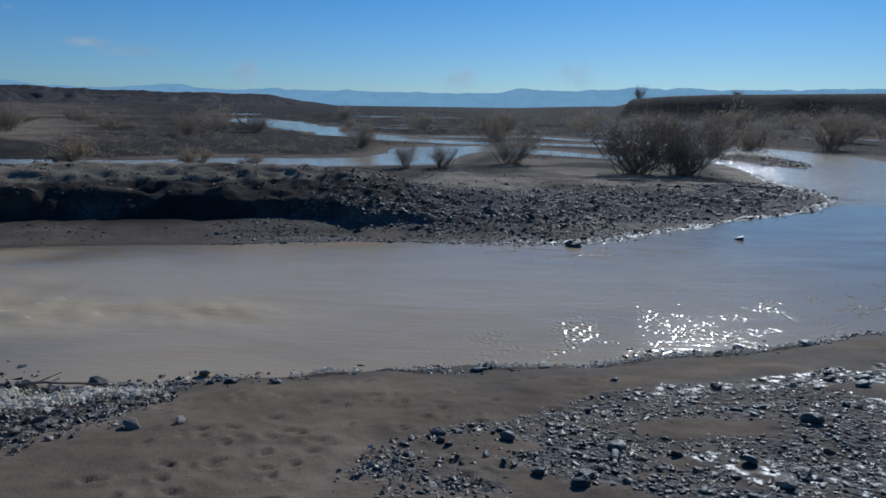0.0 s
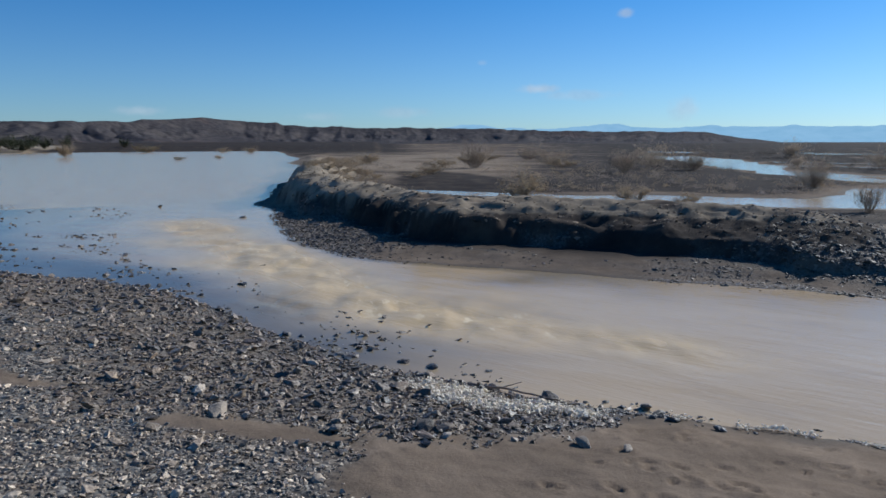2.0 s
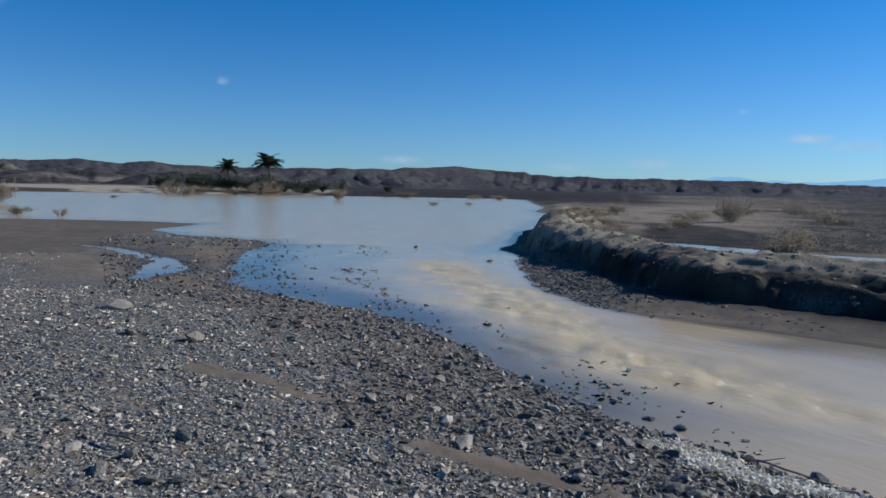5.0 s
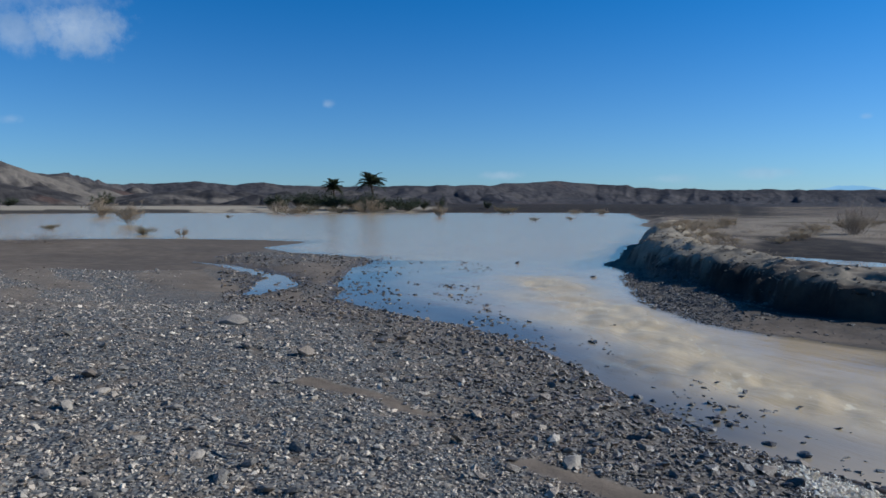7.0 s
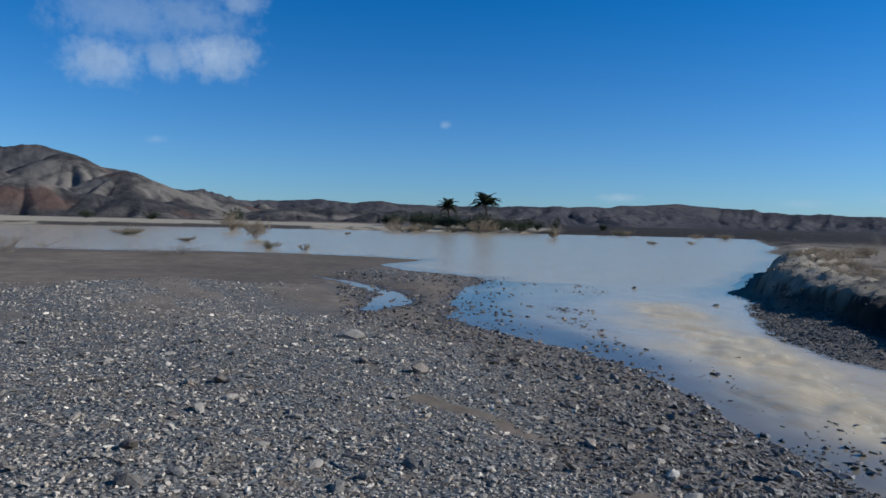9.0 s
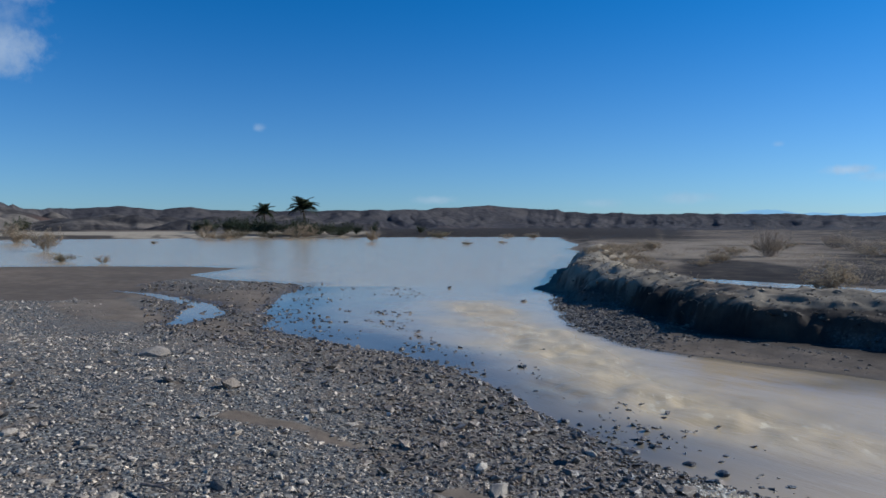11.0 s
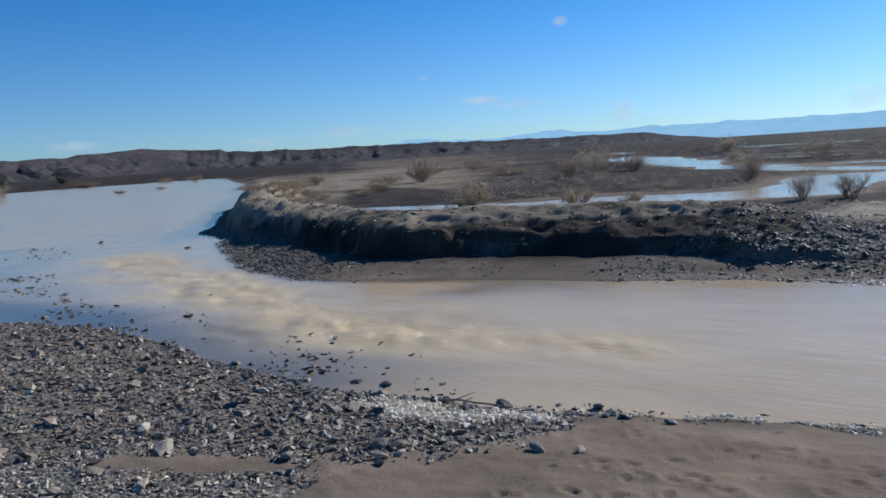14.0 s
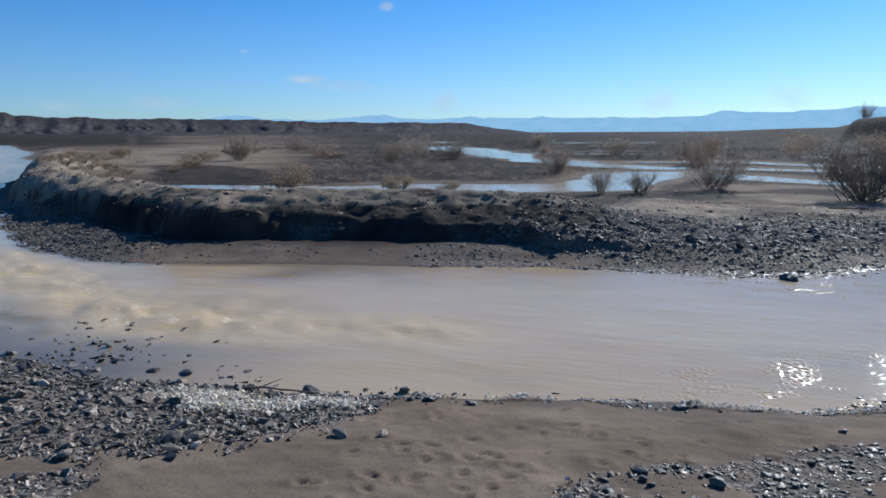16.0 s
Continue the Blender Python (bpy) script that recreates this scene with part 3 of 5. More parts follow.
def polar_sheet(rings, angles, closed):
    """Places and quads of a sheet in rings round the origin."""
    a, r = np.meshgrid(np.radians(angles), rings)
    x, y = -np.sin(a) * r, np.cos(a) * r
    rows, cols = x.shape
    i, j = np.meshgrid(np.arange(rows - 1), np.arange(cols if closed else cols - 1), indexing="ij")
    k = (j + 1) % cols
    quads = np.stack([i * cols + j, (i + 1) * cols + j, (i + 1) * cols + k, i * cols + k], -1).reshape(-1, 4)[:, ::-1]
    return x.ravel(), y.ravel(), quads


def growth(a, b, rate):
    return list(np.exp(np.arange(math.log(a), math.log(b), rate)))


# bare dark earth behind the levee and on the spit
DARK_EARTH = [[(-20.4, 24.4), (-28, 35), (-24, 35.5), (-17.5, 31), (-12.6, 23.8), (-13.4, 21.0), (-16.0, 21.0)], [(-16.4, 26.6), (-13.9, 27.3), (-11.6, 28.2), (-11.8, 29.6), (-14.2, 28.9), (-16.6, 28.2)],
              [(2.6, 22.6), (3.0, 23.9), (4.2, 24.6), (8.0, 22.6), (7.6, 21.2), (5, 21.6)]]


def build_ground():
    rings = [0.001, 0.06] + growth(0.15, 2.2, 0.08) + growth(2.2, 6.5, 0.0085) + growth(6.5, 17, 0.0048) + growth(17, 60, 0.011) + growth(60, 300, 0.02) + growth(300, 4700, 0.07)
    angles = np.concatenate([np.arange(-40, 108, 0.32), np.arange(108, 320, 4.0)])
    x, y, quads = polar_sheet(rings, angles, True)
    d = land(x, y)
    z = height(x, y, d)
    gravel = gravel_cover(x, y, d)
    r = np.hypot(x, y)
    wet = smooth(0.5, 0.0, d + (vnoise(x * 2.5, y * 2.5, 61) - 0.5) * 0.35) * smooth(60, 30, r)
    flat = smooth(0.4, -0.8, x - np.interp(y, [-12, -3.3, -2.2, -0.6, 2.1, 3.1, 4.5, 7.2], [-16, -17.0, -17.8, -19.3, -20.3, -20.6, -25, -29])) * (~far_side(x, y)) * (r < 100)
    wet = np.maximum(wet, 0.55 * flat * smooth(9, 3, d))
    wet = np.maximum(wet, 0.8 * smooth(-0.6, 0.8, x) * smooth(0.45, 0.6, fbm(x * 1.1, y * 2.0, 3, 64)) * (~far_side(x, y)))
    # Dark earth and scrub tone; the rise to the right also paints the plain's backlight.
    soil_shade = np.where(far_side(x, y) | (r > 60), smooth(0.40, 0.60, 0.5 * fbm(x * 0.2, y * 0.32, 4, 62) + 0.5 * fbm(x * 0.07, y * 0.4, 4, 68) + 0.2 * smooth(3.0, 1.2, d) - 0.06 * smooth(18, 30, r) + 0.55 * smooth(34, 6, np.degrees(np.arctan2(-x, y))) * smooth(24, 36, r) + 0.6 * smooth(90, 110, r) * smooth(36, 42, np.degrees(np.arctan2(-x, y))) * smooth(65, 60, np.degrees(np.arctan2(-x, y))) + 0.35 * smooth(25, 28, r) * smooth(40, 34, r) * smooth(20, 24, np.degrees(np.arctan2(-x, y))) + 0.35 * smooth(16, 18, y - 0.3 * x) * smooth(26, 22, y) * (x < -9)), 0.0) * smooth(0.6, 1.5, d + 0.5 * (fbm(x, y, 3, 63) - 0.5))
    az = np.degrees(np.arctan2(-x, y))
    ragged = (fbm(x * 0.5, y * 0.5, 4, 69) - 0.5) * 3.0
    # Below this ragged lip the dark earth is deepened to carry the bank's shade.
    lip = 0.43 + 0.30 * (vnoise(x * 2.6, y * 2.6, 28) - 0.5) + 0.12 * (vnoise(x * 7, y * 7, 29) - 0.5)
    soil_shade = np.maximum(soil_shade, far_side(x, y) * smooth(0.14, 0.22, z) * smooth(0.04, -0.05, z - lip) * smooth(-1.0, -3.5, x) * smooth(-30, -24, x) * smooth(4.5, 3.5, d))
    light = smooth(0.46, 0.60, fbm(x * 0.16 + 4, y * 0.16, 3, 70) + 0.12) * smooth(28, 40, r) * smooth(140, 90, r) * smooth(24, 34, az) * smooth(66, 60, az)
    soil_shade = soil_shade * (1 - 0.7 * light)
    for outline in DARK_EARTH:
        inner = np.where(inside(x, y, outline), 1, -1) * line_distance(x, y, outline, True)
        soil_shade = np.maximum(soil_shade, smooth(-0.4, 0.6, inner + ragged * 0.45))
    pale = smooth(120, 128, r) * smooth(200, 185, r) * smooth(61, 64, az) * smooth(0.3, 3, d) * smooth(0.3, 0.45, fbm(x * 0.05, y * 0.05, 3, 65) + 0.15)
    spit = far_side(x, y) * smooth(-3.5, 0, x) * smooth(10, 12, y) * smooth(26, 23, y) * smooth(0.34, 0.46, fbm(x * 0.4, y * 1.1, 4, 66))
    # Pale dry rim of the bank, lightened further to paint its sunlit lip.
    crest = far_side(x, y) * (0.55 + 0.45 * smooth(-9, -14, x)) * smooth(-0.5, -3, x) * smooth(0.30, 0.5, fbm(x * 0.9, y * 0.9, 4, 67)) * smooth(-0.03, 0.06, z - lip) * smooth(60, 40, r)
    pale = np.clip(pale + 0.8 * spit + 0.85 * crest + 0.35 * light, 0, 1) * np.where(z < 0.62, 1 - 0.9 * soil_shade, 1.0)
    gravel = gravel * (1 - 0.35 * smooth(2.6, 1.2, d) * (~far_side(x, y))) * np.where(far_side(x, y), (0.5 + 0.3 * smooth(-2, 0, x)) * (1 - smooth(0.32, 0.45, z) * (x < -1)), 1.0)
    sheet = new("ground", mesh_of("ground", np.stack([x, y, z], -1), quads, GROUND, True, (("gravel", gravel), ("wet", wet), ("soil_shade", soil_shade), ("pale", pale))))
    return tagged(sheet, "tan sand, grey gravel and dark earth of a desert river bed", "ground", kind="structure")


def build_water():
    rings = growth(3.0, 25, 0.009) + growth(25, 300, 0.04)
    angles = np.arange(-44, 122, 0.4)
    x, y, quads = polar_sheet(rings, angles, False)
    d = land(x, y)
    keep = (d[quads].min(axis=1) < 0.35)
    quads = quads[keep]
    r = np.hypot(x, y)
    rapid = smooth(1.9, 0.2, line_distance(x, y, RAPID_LINE) + (vnoise(x * 0.9, y * 0.9, 71) - 0.5) * 0.9 + 0.6 * smooth(-6, -2.5, x))
    upstream = smooth(-15.5, -19.5, x + (vnoise(x * 0.5, y * 0.5, 72) - 0.5) * 3)
    deep = smooth(0.25, 1.5, -d + (vnoise(x * 1.2, y * 1.2, 73) - 0.5) * 0.6)
    shore = np.where(far_side(x, y - 0.0), 0.95, np.interp(x, [-22, -16, -10, -5, -2, 2, 4], [0.5, 0.3, 0.5, 0.75, 0.97, 1.0, 0.95]))
    silt = np.clip(shore + (1 - shore) * smooth(0.3, 1.7, -d), 0, 1) * (0.45 + 0.55 * np.maximum(deep, 0.85 * smooth(-4.5, -2.5, x)))
    silt = np.where(x < -13, np.maximum(silt, upstream * (0.5 + 0.5 * deep)), silt)
    within = np.where(inside(x, y, SHOAL), 1, -1) * line_distance(x, y, SHOAL, True)
    ledge = smooth(0.9, 0.2, line_distance(x, y, [(-23.6, 8.1), (-22.4, 9.8), (-21.0, 11.6)]))
    shoals = smooth(-0.5 + 0.45 * ledge, 1.0 - 0.8 * ledge, within + (fbm(x * 0.8, y * 0.8, 3, 75) - 0.5) * 1.3 * (1 - ledge))
    tongues = smooth(0.52, 0.66, vnoise((x + 0.62 * y) * 0.75, (y - 0.62 * x) * 0.16, 78)) * smooth(-17, -19, x)
    beyond = smooth(-1.2, 0.2, y - np.interp(x, [-15, -12.2, -7.8, -5.3, -1.5], [10.8, 9.0, 7.2, 6.35, 6.4]))
    silt = np.maximum(silt, beyond * smooth(-19, -15.5, x) * smooth(-4, -6, x) * smooth(-0.05, 0.35, -d))
    # Braids get full mud colour to stand in for the whitish sky they reflect.
    silt = np.where((y > 14.5) & (x > -15), 0.95, silt)
    silt = silt * (1 - (0.42 + 0.42 * smooth(-2.0, -0.6, d)) * shoals * (1 - 0.6 * tongues) * (1 - 0.6 * rapid))
    # Mud colour fades to the right to bring out the blue of reflected sky.
    silt = silt * (1 - 0.45 * smooth(2.0, 6.5, x + 0.25 * (y - 8)) * (y < 15))
    lift = 0.12 * rapid * rapid * (fbm((y - x) * 0.7 * 1.7, (x + y) * 0.7 * 2.6, 3, 76) - 0.5) + 0.012 * (fbm(x * 1.0, y * 2.4, 2, 77) - 0.5) * smooth(40, 20, r) * smooth(0.1, 0.8, -d)
    wind = np.clip(0.9 * smooth(-1.4, 1.2, x) * smooth(14, 8, r) * smooth(1.9, 0.6, -d) + 0.12 * smooth(16, 8, r) + 4.5 * smooth(7.0, 9.5, x) * smooth(14, 18, y), 0, 5)
    sheet = new("water", mesh_of("water", np.stack([x, y, lift], -1), quads, WATER, True, (("silt", silt), ("rapid", rapid), ("wind", wind))))
    return tagged(sheet, "muddy tan flood water with ripples and sun glints", "water", kind="structure")


ground = build_ground()
water = build_water()

# ---- hills and mountains ----
SKYLINE_AZ = [6, 9.2, 12.7, 14.9, 20.3, 29, 37, 44.5, 46.4, 53, 57, 63.6, 70, 73.9, 76, 78, 81, 85, 87, 88.7, 89.9, 91.4, 93, 94.8, 96.5, 98.1, 100.6, 106, 118]
SKYLINE_EL = [-0.1, -0.05, 0.39, 0.8, 0.83, 0.99, 1.16, 1.22, 1.34, 1.87, 1.57, 1.52, 1.35, 1.47, 1.72, 1.43, 1.68, 1.47, 1.4, 1.95, 2.1, 1.95, 2.45, 3.35, 3.4, 4.3, 4.75, 4.5, 3.0]


def hill_range(name, label, az0, az1, steps, distance, seed, mat, depth, gully):
    """A ridge of eroded hills: azimuths and the distance of the crest by azimuth."""
    az = np.linspace(az0, az1, steps)
    s = np.concatenate([np.linspace(0, 1, 34), np.linspace(1.05, 1.4, 5)])
    a, t = np.meshgrid(az, s)
    crest = np.interp(a, *distance)
    r = crest * (1 - depth * (1 - t))
    el = np.interp(a, SKYLINE_AZ, SKYLINE_EL)
    arc = np.radians(a) * crest
    x, y = -np.sin(np.radians(a)) * r, np.cos(np.radians(a)) * r
    peak = 1.9 + crest * np.tan(np.radians(el))
    peak = peak * (1 + 0.05 * (fbm(arc * 0.16, arc * 0, 3, seed + 9) - 0.5) * 2) * (1 + 0.13 * (fbm(arc * 0.035, arc * 0, 4, seed) - 0.5) * 1.5)
    fall = np.where(t <= 1, np.clip(t, 0, 1) ** 1.15, np.maximum(1 - (t - 1) * 1.6, 0))
    wob = (fbm(arc * 0.02, r * 0.02, 3, seed + 3) - 0.5) * 30
    g1 = np.abs(vnoise((arc + wob) * 0.06, r * 0.006, seed + 5) - 0.5) * 2
    g2 = np.abs(vnoise((arc + wob) * 0.17, r * 0.012, seed + 6) - 0.5) * 2
    g3 = np.abs(vnoise((arc + 0.5 * wob) * 0.4, r * 0.02, seed + 7) - 0.5) * 2
    cut = gully * np.sin(np.pi * np.clip(t, 0, 1)) ** 0.7 * (0.55 * (1 - g1) + 0.3 * (1 - g2) + 0.15 * (1 - g3))
    z = 0.6 + (peak - 0.6) * fall * (1 - cut) + 0.03 * peak * (fbm(x * 0.12, y * 0.12, 3, seed + 8) - 0.5) * np.sin(np.pi * np.clip(t, 0, 1))
    rows, cols = x.shape
    i, j = np.meshgrid(np.arange(rows - 1), np.arange(cols - 1), indexing="ij")
    quads = np.stack([i * cols + j, i * cols + j + 1, (i + 1) * cols + j + 1, (i + 1) * cols + j], -1).reshape(-1, 4)
    ob = new(name, mesh_of(name, np.stack([x, y, z], -1).reshape(-1, 3), quads, mat))
    return tagged(ob, label, "hill", kind="structure")


hill_range("hill_ridge", "long dark brown eroded ridge behind the flooded plain", 6, 118, 900, ([6, 50, 62, 84, 90, 118], [760, 720, 520, 470, 340, 320]), 101, HILL, 0.32, 0.78)


def badlands(name, label, seed, mat):
    """Rounded, gullied cones one behind another at the foot of the ridge."""
    rng = np.random.default_rng(seed)
    a, r = np.meshgrid(np.linspace(60, 120, 760), np.linspace(185, 330, 74))
    x, y = -np.sin(np.radians(a)) * r, np.cos(np.radians(a)) * r
    cones = [(98.8, 300, 24.5, 46), (94.9, 270, 17.2, 36), (97.2, 232, 8.2, 24), (94.2, 225, 7.8, 22), (91.6, 240, 6.8, 24), (90.1, 282, 11.6, 26), (88.4, 290, 9.6, 28), (101.5, 240, 13, 30), (106, 280, 22, 44), (113, 280, 18, 46)]
    for az in np.arange(62.5, 90, 1.15):
        far = rng.uniform(235, 318)
        cones.append((az + rng.uniform(-0.5, 0.5), far, (far * math.tan(math.radians(rng.uniform(0.75, 1.5))) + 1.2) * (0.55 + 0.45 * float(smooth(62, 72, az))), rng.uniform(13, 26)))
    z = np.full(x.shape, 0.2)
    for az, far, tall, wide in cones:
        cx, cy = -math.sin(math.radians(az)) * far, math.cos(math.radians(az)) * far
        q = np.hypot(x - cx, y - cy) / wide
        turn = np.arctan2(y - cy, x - cx)
        rill = np.abs(vnoise(turn * 4.2 + q * 0.7, turn * 0 + far, seed + 2) - 0.5) * 2
        q = q * (1 + 0.26 * (0.5 - rill) * smooth(0.08, 0.6, q)) + 0.10 * (fbm(x * 0.11, y * 0.11, 3, seed + 4) - 0.5)
        z = np.maximum(z, tall * np.clip(1 - np.sqrt(q * q + 0.012) + 0.1, 0, 1))
    z = z + 0.5 * (fbm(x * 0.2, y * 0.2, 3, seed + 6) - 0.5) * smooth(0.4, 2.0, z)
    rows, cols = x.shape
    i, j = np.meshgrid(np.arange(rows - 1), np.arange(cols - 1), indexing="ij")
    quads = np.stack([i * cols + j, i * cols + j + 1, (i + 1) * cols + j + 1, (i + 1) * cols + j], -1).reshape(-1, 4)
    ob = new(name, mesh_of(name, np.stack([x, y, z], -1).reshape(-1, 3), quads, mat))
    return tagged(ob, label, "hill", kind="structure")


badlands("badland_hills", "rounded pale brown badland hills beyond the pool", 131, HILL_PALE)


def far_mountains(name, label, distance, az, el, lower, seed):
    a = np.linspace(az[0], az[-1], 500)
    top = distance * np.tan(np.radians(np.interp(a, az, el))) * (1 + 0.22 * (fbm(a * 0.9, a * 0, 5, seed) - 0.5))
    layers = []
    for k, (share, back) in enumerate(((0.0, 0.0), (0.45, 120.0), (1.0, 300.0))):
        r = distance + back
        layers.append(np.stack([-np.sin(np.radians(a)) * r, np.cos(np.radians(a)) * r, lower + (top - lower) * share], -1))
    verts = np.concatenate(layers)
    i, j = np.meshgrid(np.arange(2), np.arange(499), indexing="ij")
    quads = np.stack([i * 500 + j, i * 500 + j + 1, (i + 1) * 500 + j + 1, (i + 1) * 500 + j], -1).reshape(-1, 4)
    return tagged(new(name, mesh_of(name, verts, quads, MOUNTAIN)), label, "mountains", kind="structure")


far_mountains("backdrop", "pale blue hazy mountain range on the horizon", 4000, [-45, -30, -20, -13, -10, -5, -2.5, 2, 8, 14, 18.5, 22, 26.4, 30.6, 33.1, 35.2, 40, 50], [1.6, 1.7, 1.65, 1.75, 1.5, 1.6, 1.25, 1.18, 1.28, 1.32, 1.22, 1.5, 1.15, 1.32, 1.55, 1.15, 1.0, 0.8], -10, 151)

# ---- stones ----


def stone_shapes(count, seed, points=11):
    """Angular pebbles: hulls of a few random points, as arrays of places and triangles."""
    rng = random.Random(seed)
    shapes = []
    for _ in range(count):
        bm = bmesh.new()
        flat, long = rng.uniform(0.3, 0.6), rng.uniform(0.5, 0.9)
        for _ in range(points):
            v = Vector((rng.gauss(0, 1), rng.gauss(0, 1), rng.gauss(0, 1))).normalized() * rng.uniform(0.8, 1.0)
            bm.verts.new((v.x, v.y * long, v.z * flat))
        bmesh.ops.convex_hull(bm, input=bm.verts)
        bmesh.ops.delete(bm, geom=[v for v in bm.verts if not v.link_faces], context="VERTS")
        bmesh.ops.triangulate(bm, faces=bm.faces)
        bm.verts.index_update()
        shapes.append((np.array([v.co[:] for v in bm.verts]), np.array([[v.index for v in f.verts] for f in bm.faces])))
        bm.free()
    return shapes


SHAPES = stone_shapes(28, 3, 9)


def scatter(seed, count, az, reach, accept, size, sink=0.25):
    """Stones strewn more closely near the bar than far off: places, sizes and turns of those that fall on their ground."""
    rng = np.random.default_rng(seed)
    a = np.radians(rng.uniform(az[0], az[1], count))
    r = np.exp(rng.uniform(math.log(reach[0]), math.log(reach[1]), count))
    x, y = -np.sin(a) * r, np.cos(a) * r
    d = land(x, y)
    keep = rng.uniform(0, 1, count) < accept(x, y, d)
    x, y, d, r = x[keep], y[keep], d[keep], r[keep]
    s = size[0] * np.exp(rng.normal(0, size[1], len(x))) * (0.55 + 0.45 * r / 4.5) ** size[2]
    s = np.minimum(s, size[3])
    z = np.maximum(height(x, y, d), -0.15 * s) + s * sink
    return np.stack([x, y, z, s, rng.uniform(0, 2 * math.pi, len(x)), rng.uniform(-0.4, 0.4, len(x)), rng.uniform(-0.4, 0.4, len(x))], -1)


def strew(name, label, rows, mat, seed, worn=False):
    """All the small stones of one stretch in one mesh."""
    rng = np.random.default_rng(seed)
    pick = rng.integers(0, len(SHAPES), len(rows))
    verts, faces, base = [], [], 0
    for k, (v, f) in enumerate(SHAPES):
        q = rows[pick == k]
        if not len(q):
            continue
        c, s = np.cos(q[:, 4])[:, None], np.sin(q[:, 4])[:, None]
        tx, ty = q[:, 5][:, None], q[:, 6][:, None]
        z0 = v[None, :, 2] + tx * v[None, :, 0] + ty * v[None, :, 1]
        x0, y0 = v[None, :, 0] - tx * v[None, :, 2], v[None, :, 1] - ty * v[None, :, 2]
        p = np.stack([c * x0 - s * y0, s * x0 + c * y0, z0], -1) * q[:, 3][:, None, None] + q[:, None, :3]
        verts.append(p.reshape(-1, 3))
        faces.append((f[None] + (np.arange(len(q)) * len(v))[:, None, None] + base).reshape(-1, 3))
        base += len(q) * len(v)
    ob = new(name, mesh_of(name, np.concatenate(verts), np.concatenate(faces), mat, worn))
    return tagged(ob, label, "gravel", kind="stuff")


def on_bar(x, y, d):
    return gravel_cover(x, y, d) * (~far_side(x, y)) * (d > -0.05)


def damp_edge(x, y, d):
    return smooth(2.6, 1.2, d + (fbm(x * 0.9, y * 0.9, 3, 58) - 0.5) * 1.8)


def on_dry(x, y, d):
    return on_bar(x, y, d) * (1 - damp_edge(x, y, d))


def on_damp(x, y, d):
    return on_bar(x, y, d) * damp_edge(x, y, d) * (0.7 + 0.3 * smooth(0.4, 0.6, fbm(x * 1.6, y * 1.6, 3, 84)))


def on_bank_face(x, y, d):
    z = height(x, y, d)
    return far_side(x, y) * (d > 0.5) * (d < 3.6) * np.where(x < -3, smooth(0.45, 0.6, z), smooth(0.16, 0.3, z)) * smooth(2.5, -1.5, x) * 0.85


def on_far_bank(x, y, d):
    return gravel_cover(x, y, d) * far_side(x, y) * (d > -0.15) * smooth(9.0, 3.0, d) * np.where(x < -2.5, smooth(0.4, 0.25, height(x, y, d)), 1.0)


def in_shallows(x, y, d):
    edge = smooth(-1.6, 0.0, d) * (d < 0.05) * np.interp(x, [-18, -12, -5, -2.5, 0, 4], [1, 1, 0.9, 0.3, 0.03, 0.06])
    edge = edge * smooth(0.42, 0.62, fbm(x * 1.3, y * 1.3, 3, 81)) * np.where(x > -3.2, smooth(-0.45, -0.1, d), 1.0)
    within = np.where(inside(x, y, SHOAL), line_distance(x, y, SHOAL, True), 0.0)
    shoal = smooth(0.0, 0.5, within) * smooth(0.44, 0.62, fbm(x * 0.9, y * 1.6, 3, 82) + 0.10 * smooth(1.6, 0.3, line_distance(x, y, [(-23.3, 8.4), (-21.3, 11.4)])))
    return np.maximum(edge, 0.9 * shoal * (d < 0) * (fbm(x * 2.2, y * 3.0, 2, 83) > 0.48)) * (~far_side(x, y))


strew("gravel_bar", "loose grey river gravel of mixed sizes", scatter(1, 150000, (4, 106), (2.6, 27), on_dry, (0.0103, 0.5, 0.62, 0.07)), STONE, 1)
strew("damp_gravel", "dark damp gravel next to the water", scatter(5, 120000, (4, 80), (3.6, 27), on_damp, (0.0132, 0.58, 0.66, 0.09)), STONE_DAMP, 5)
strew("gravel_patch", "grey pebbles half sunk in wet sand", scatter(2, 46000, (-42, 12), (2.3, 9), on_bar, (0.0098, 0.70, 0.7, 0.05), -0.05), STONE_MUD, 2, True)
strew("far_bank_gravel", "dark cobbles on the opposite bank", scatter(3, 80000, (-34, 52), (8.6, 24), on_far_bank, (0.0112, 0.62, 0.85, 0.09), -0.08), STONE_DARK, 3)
COBBLES = [(-3.4, 10.7), (-1, 10.7), (1, 11.0), (2.6, 11.6), (4.6, 12.6), (7.2, 14.6), (8.7, 16.6), (8.4, 18.4), (6.5, 17.6), (4.2, 15.6), (2.2, 13.9), (0.2, 12.6), (-1.2, 11.9), (-3.2, 11.9)]


def on_spit(x, y, d):
    core = np.where(inside(x, y, COBBLES), 1, -1) * line_distance(x, y, COBBLES, True)
    rows = fbm(x * 0.8 - 0.2 * y, y * 2.4 - 0.7 * x, 3, 85)
    cover = smooth(-1.1, 0.4, core + (rows - 0.5) * 2.4) * (0.14 + 0.86 * smooth(0.42, 0.54, rows)) * (0.3 + 0.7 * smooth(0.2, 0.8, d))
    bar = inside(x, y, BAR) * 0.9
    return np.maximum(cover * far_side(x, y), bar) * (d > -0.05)


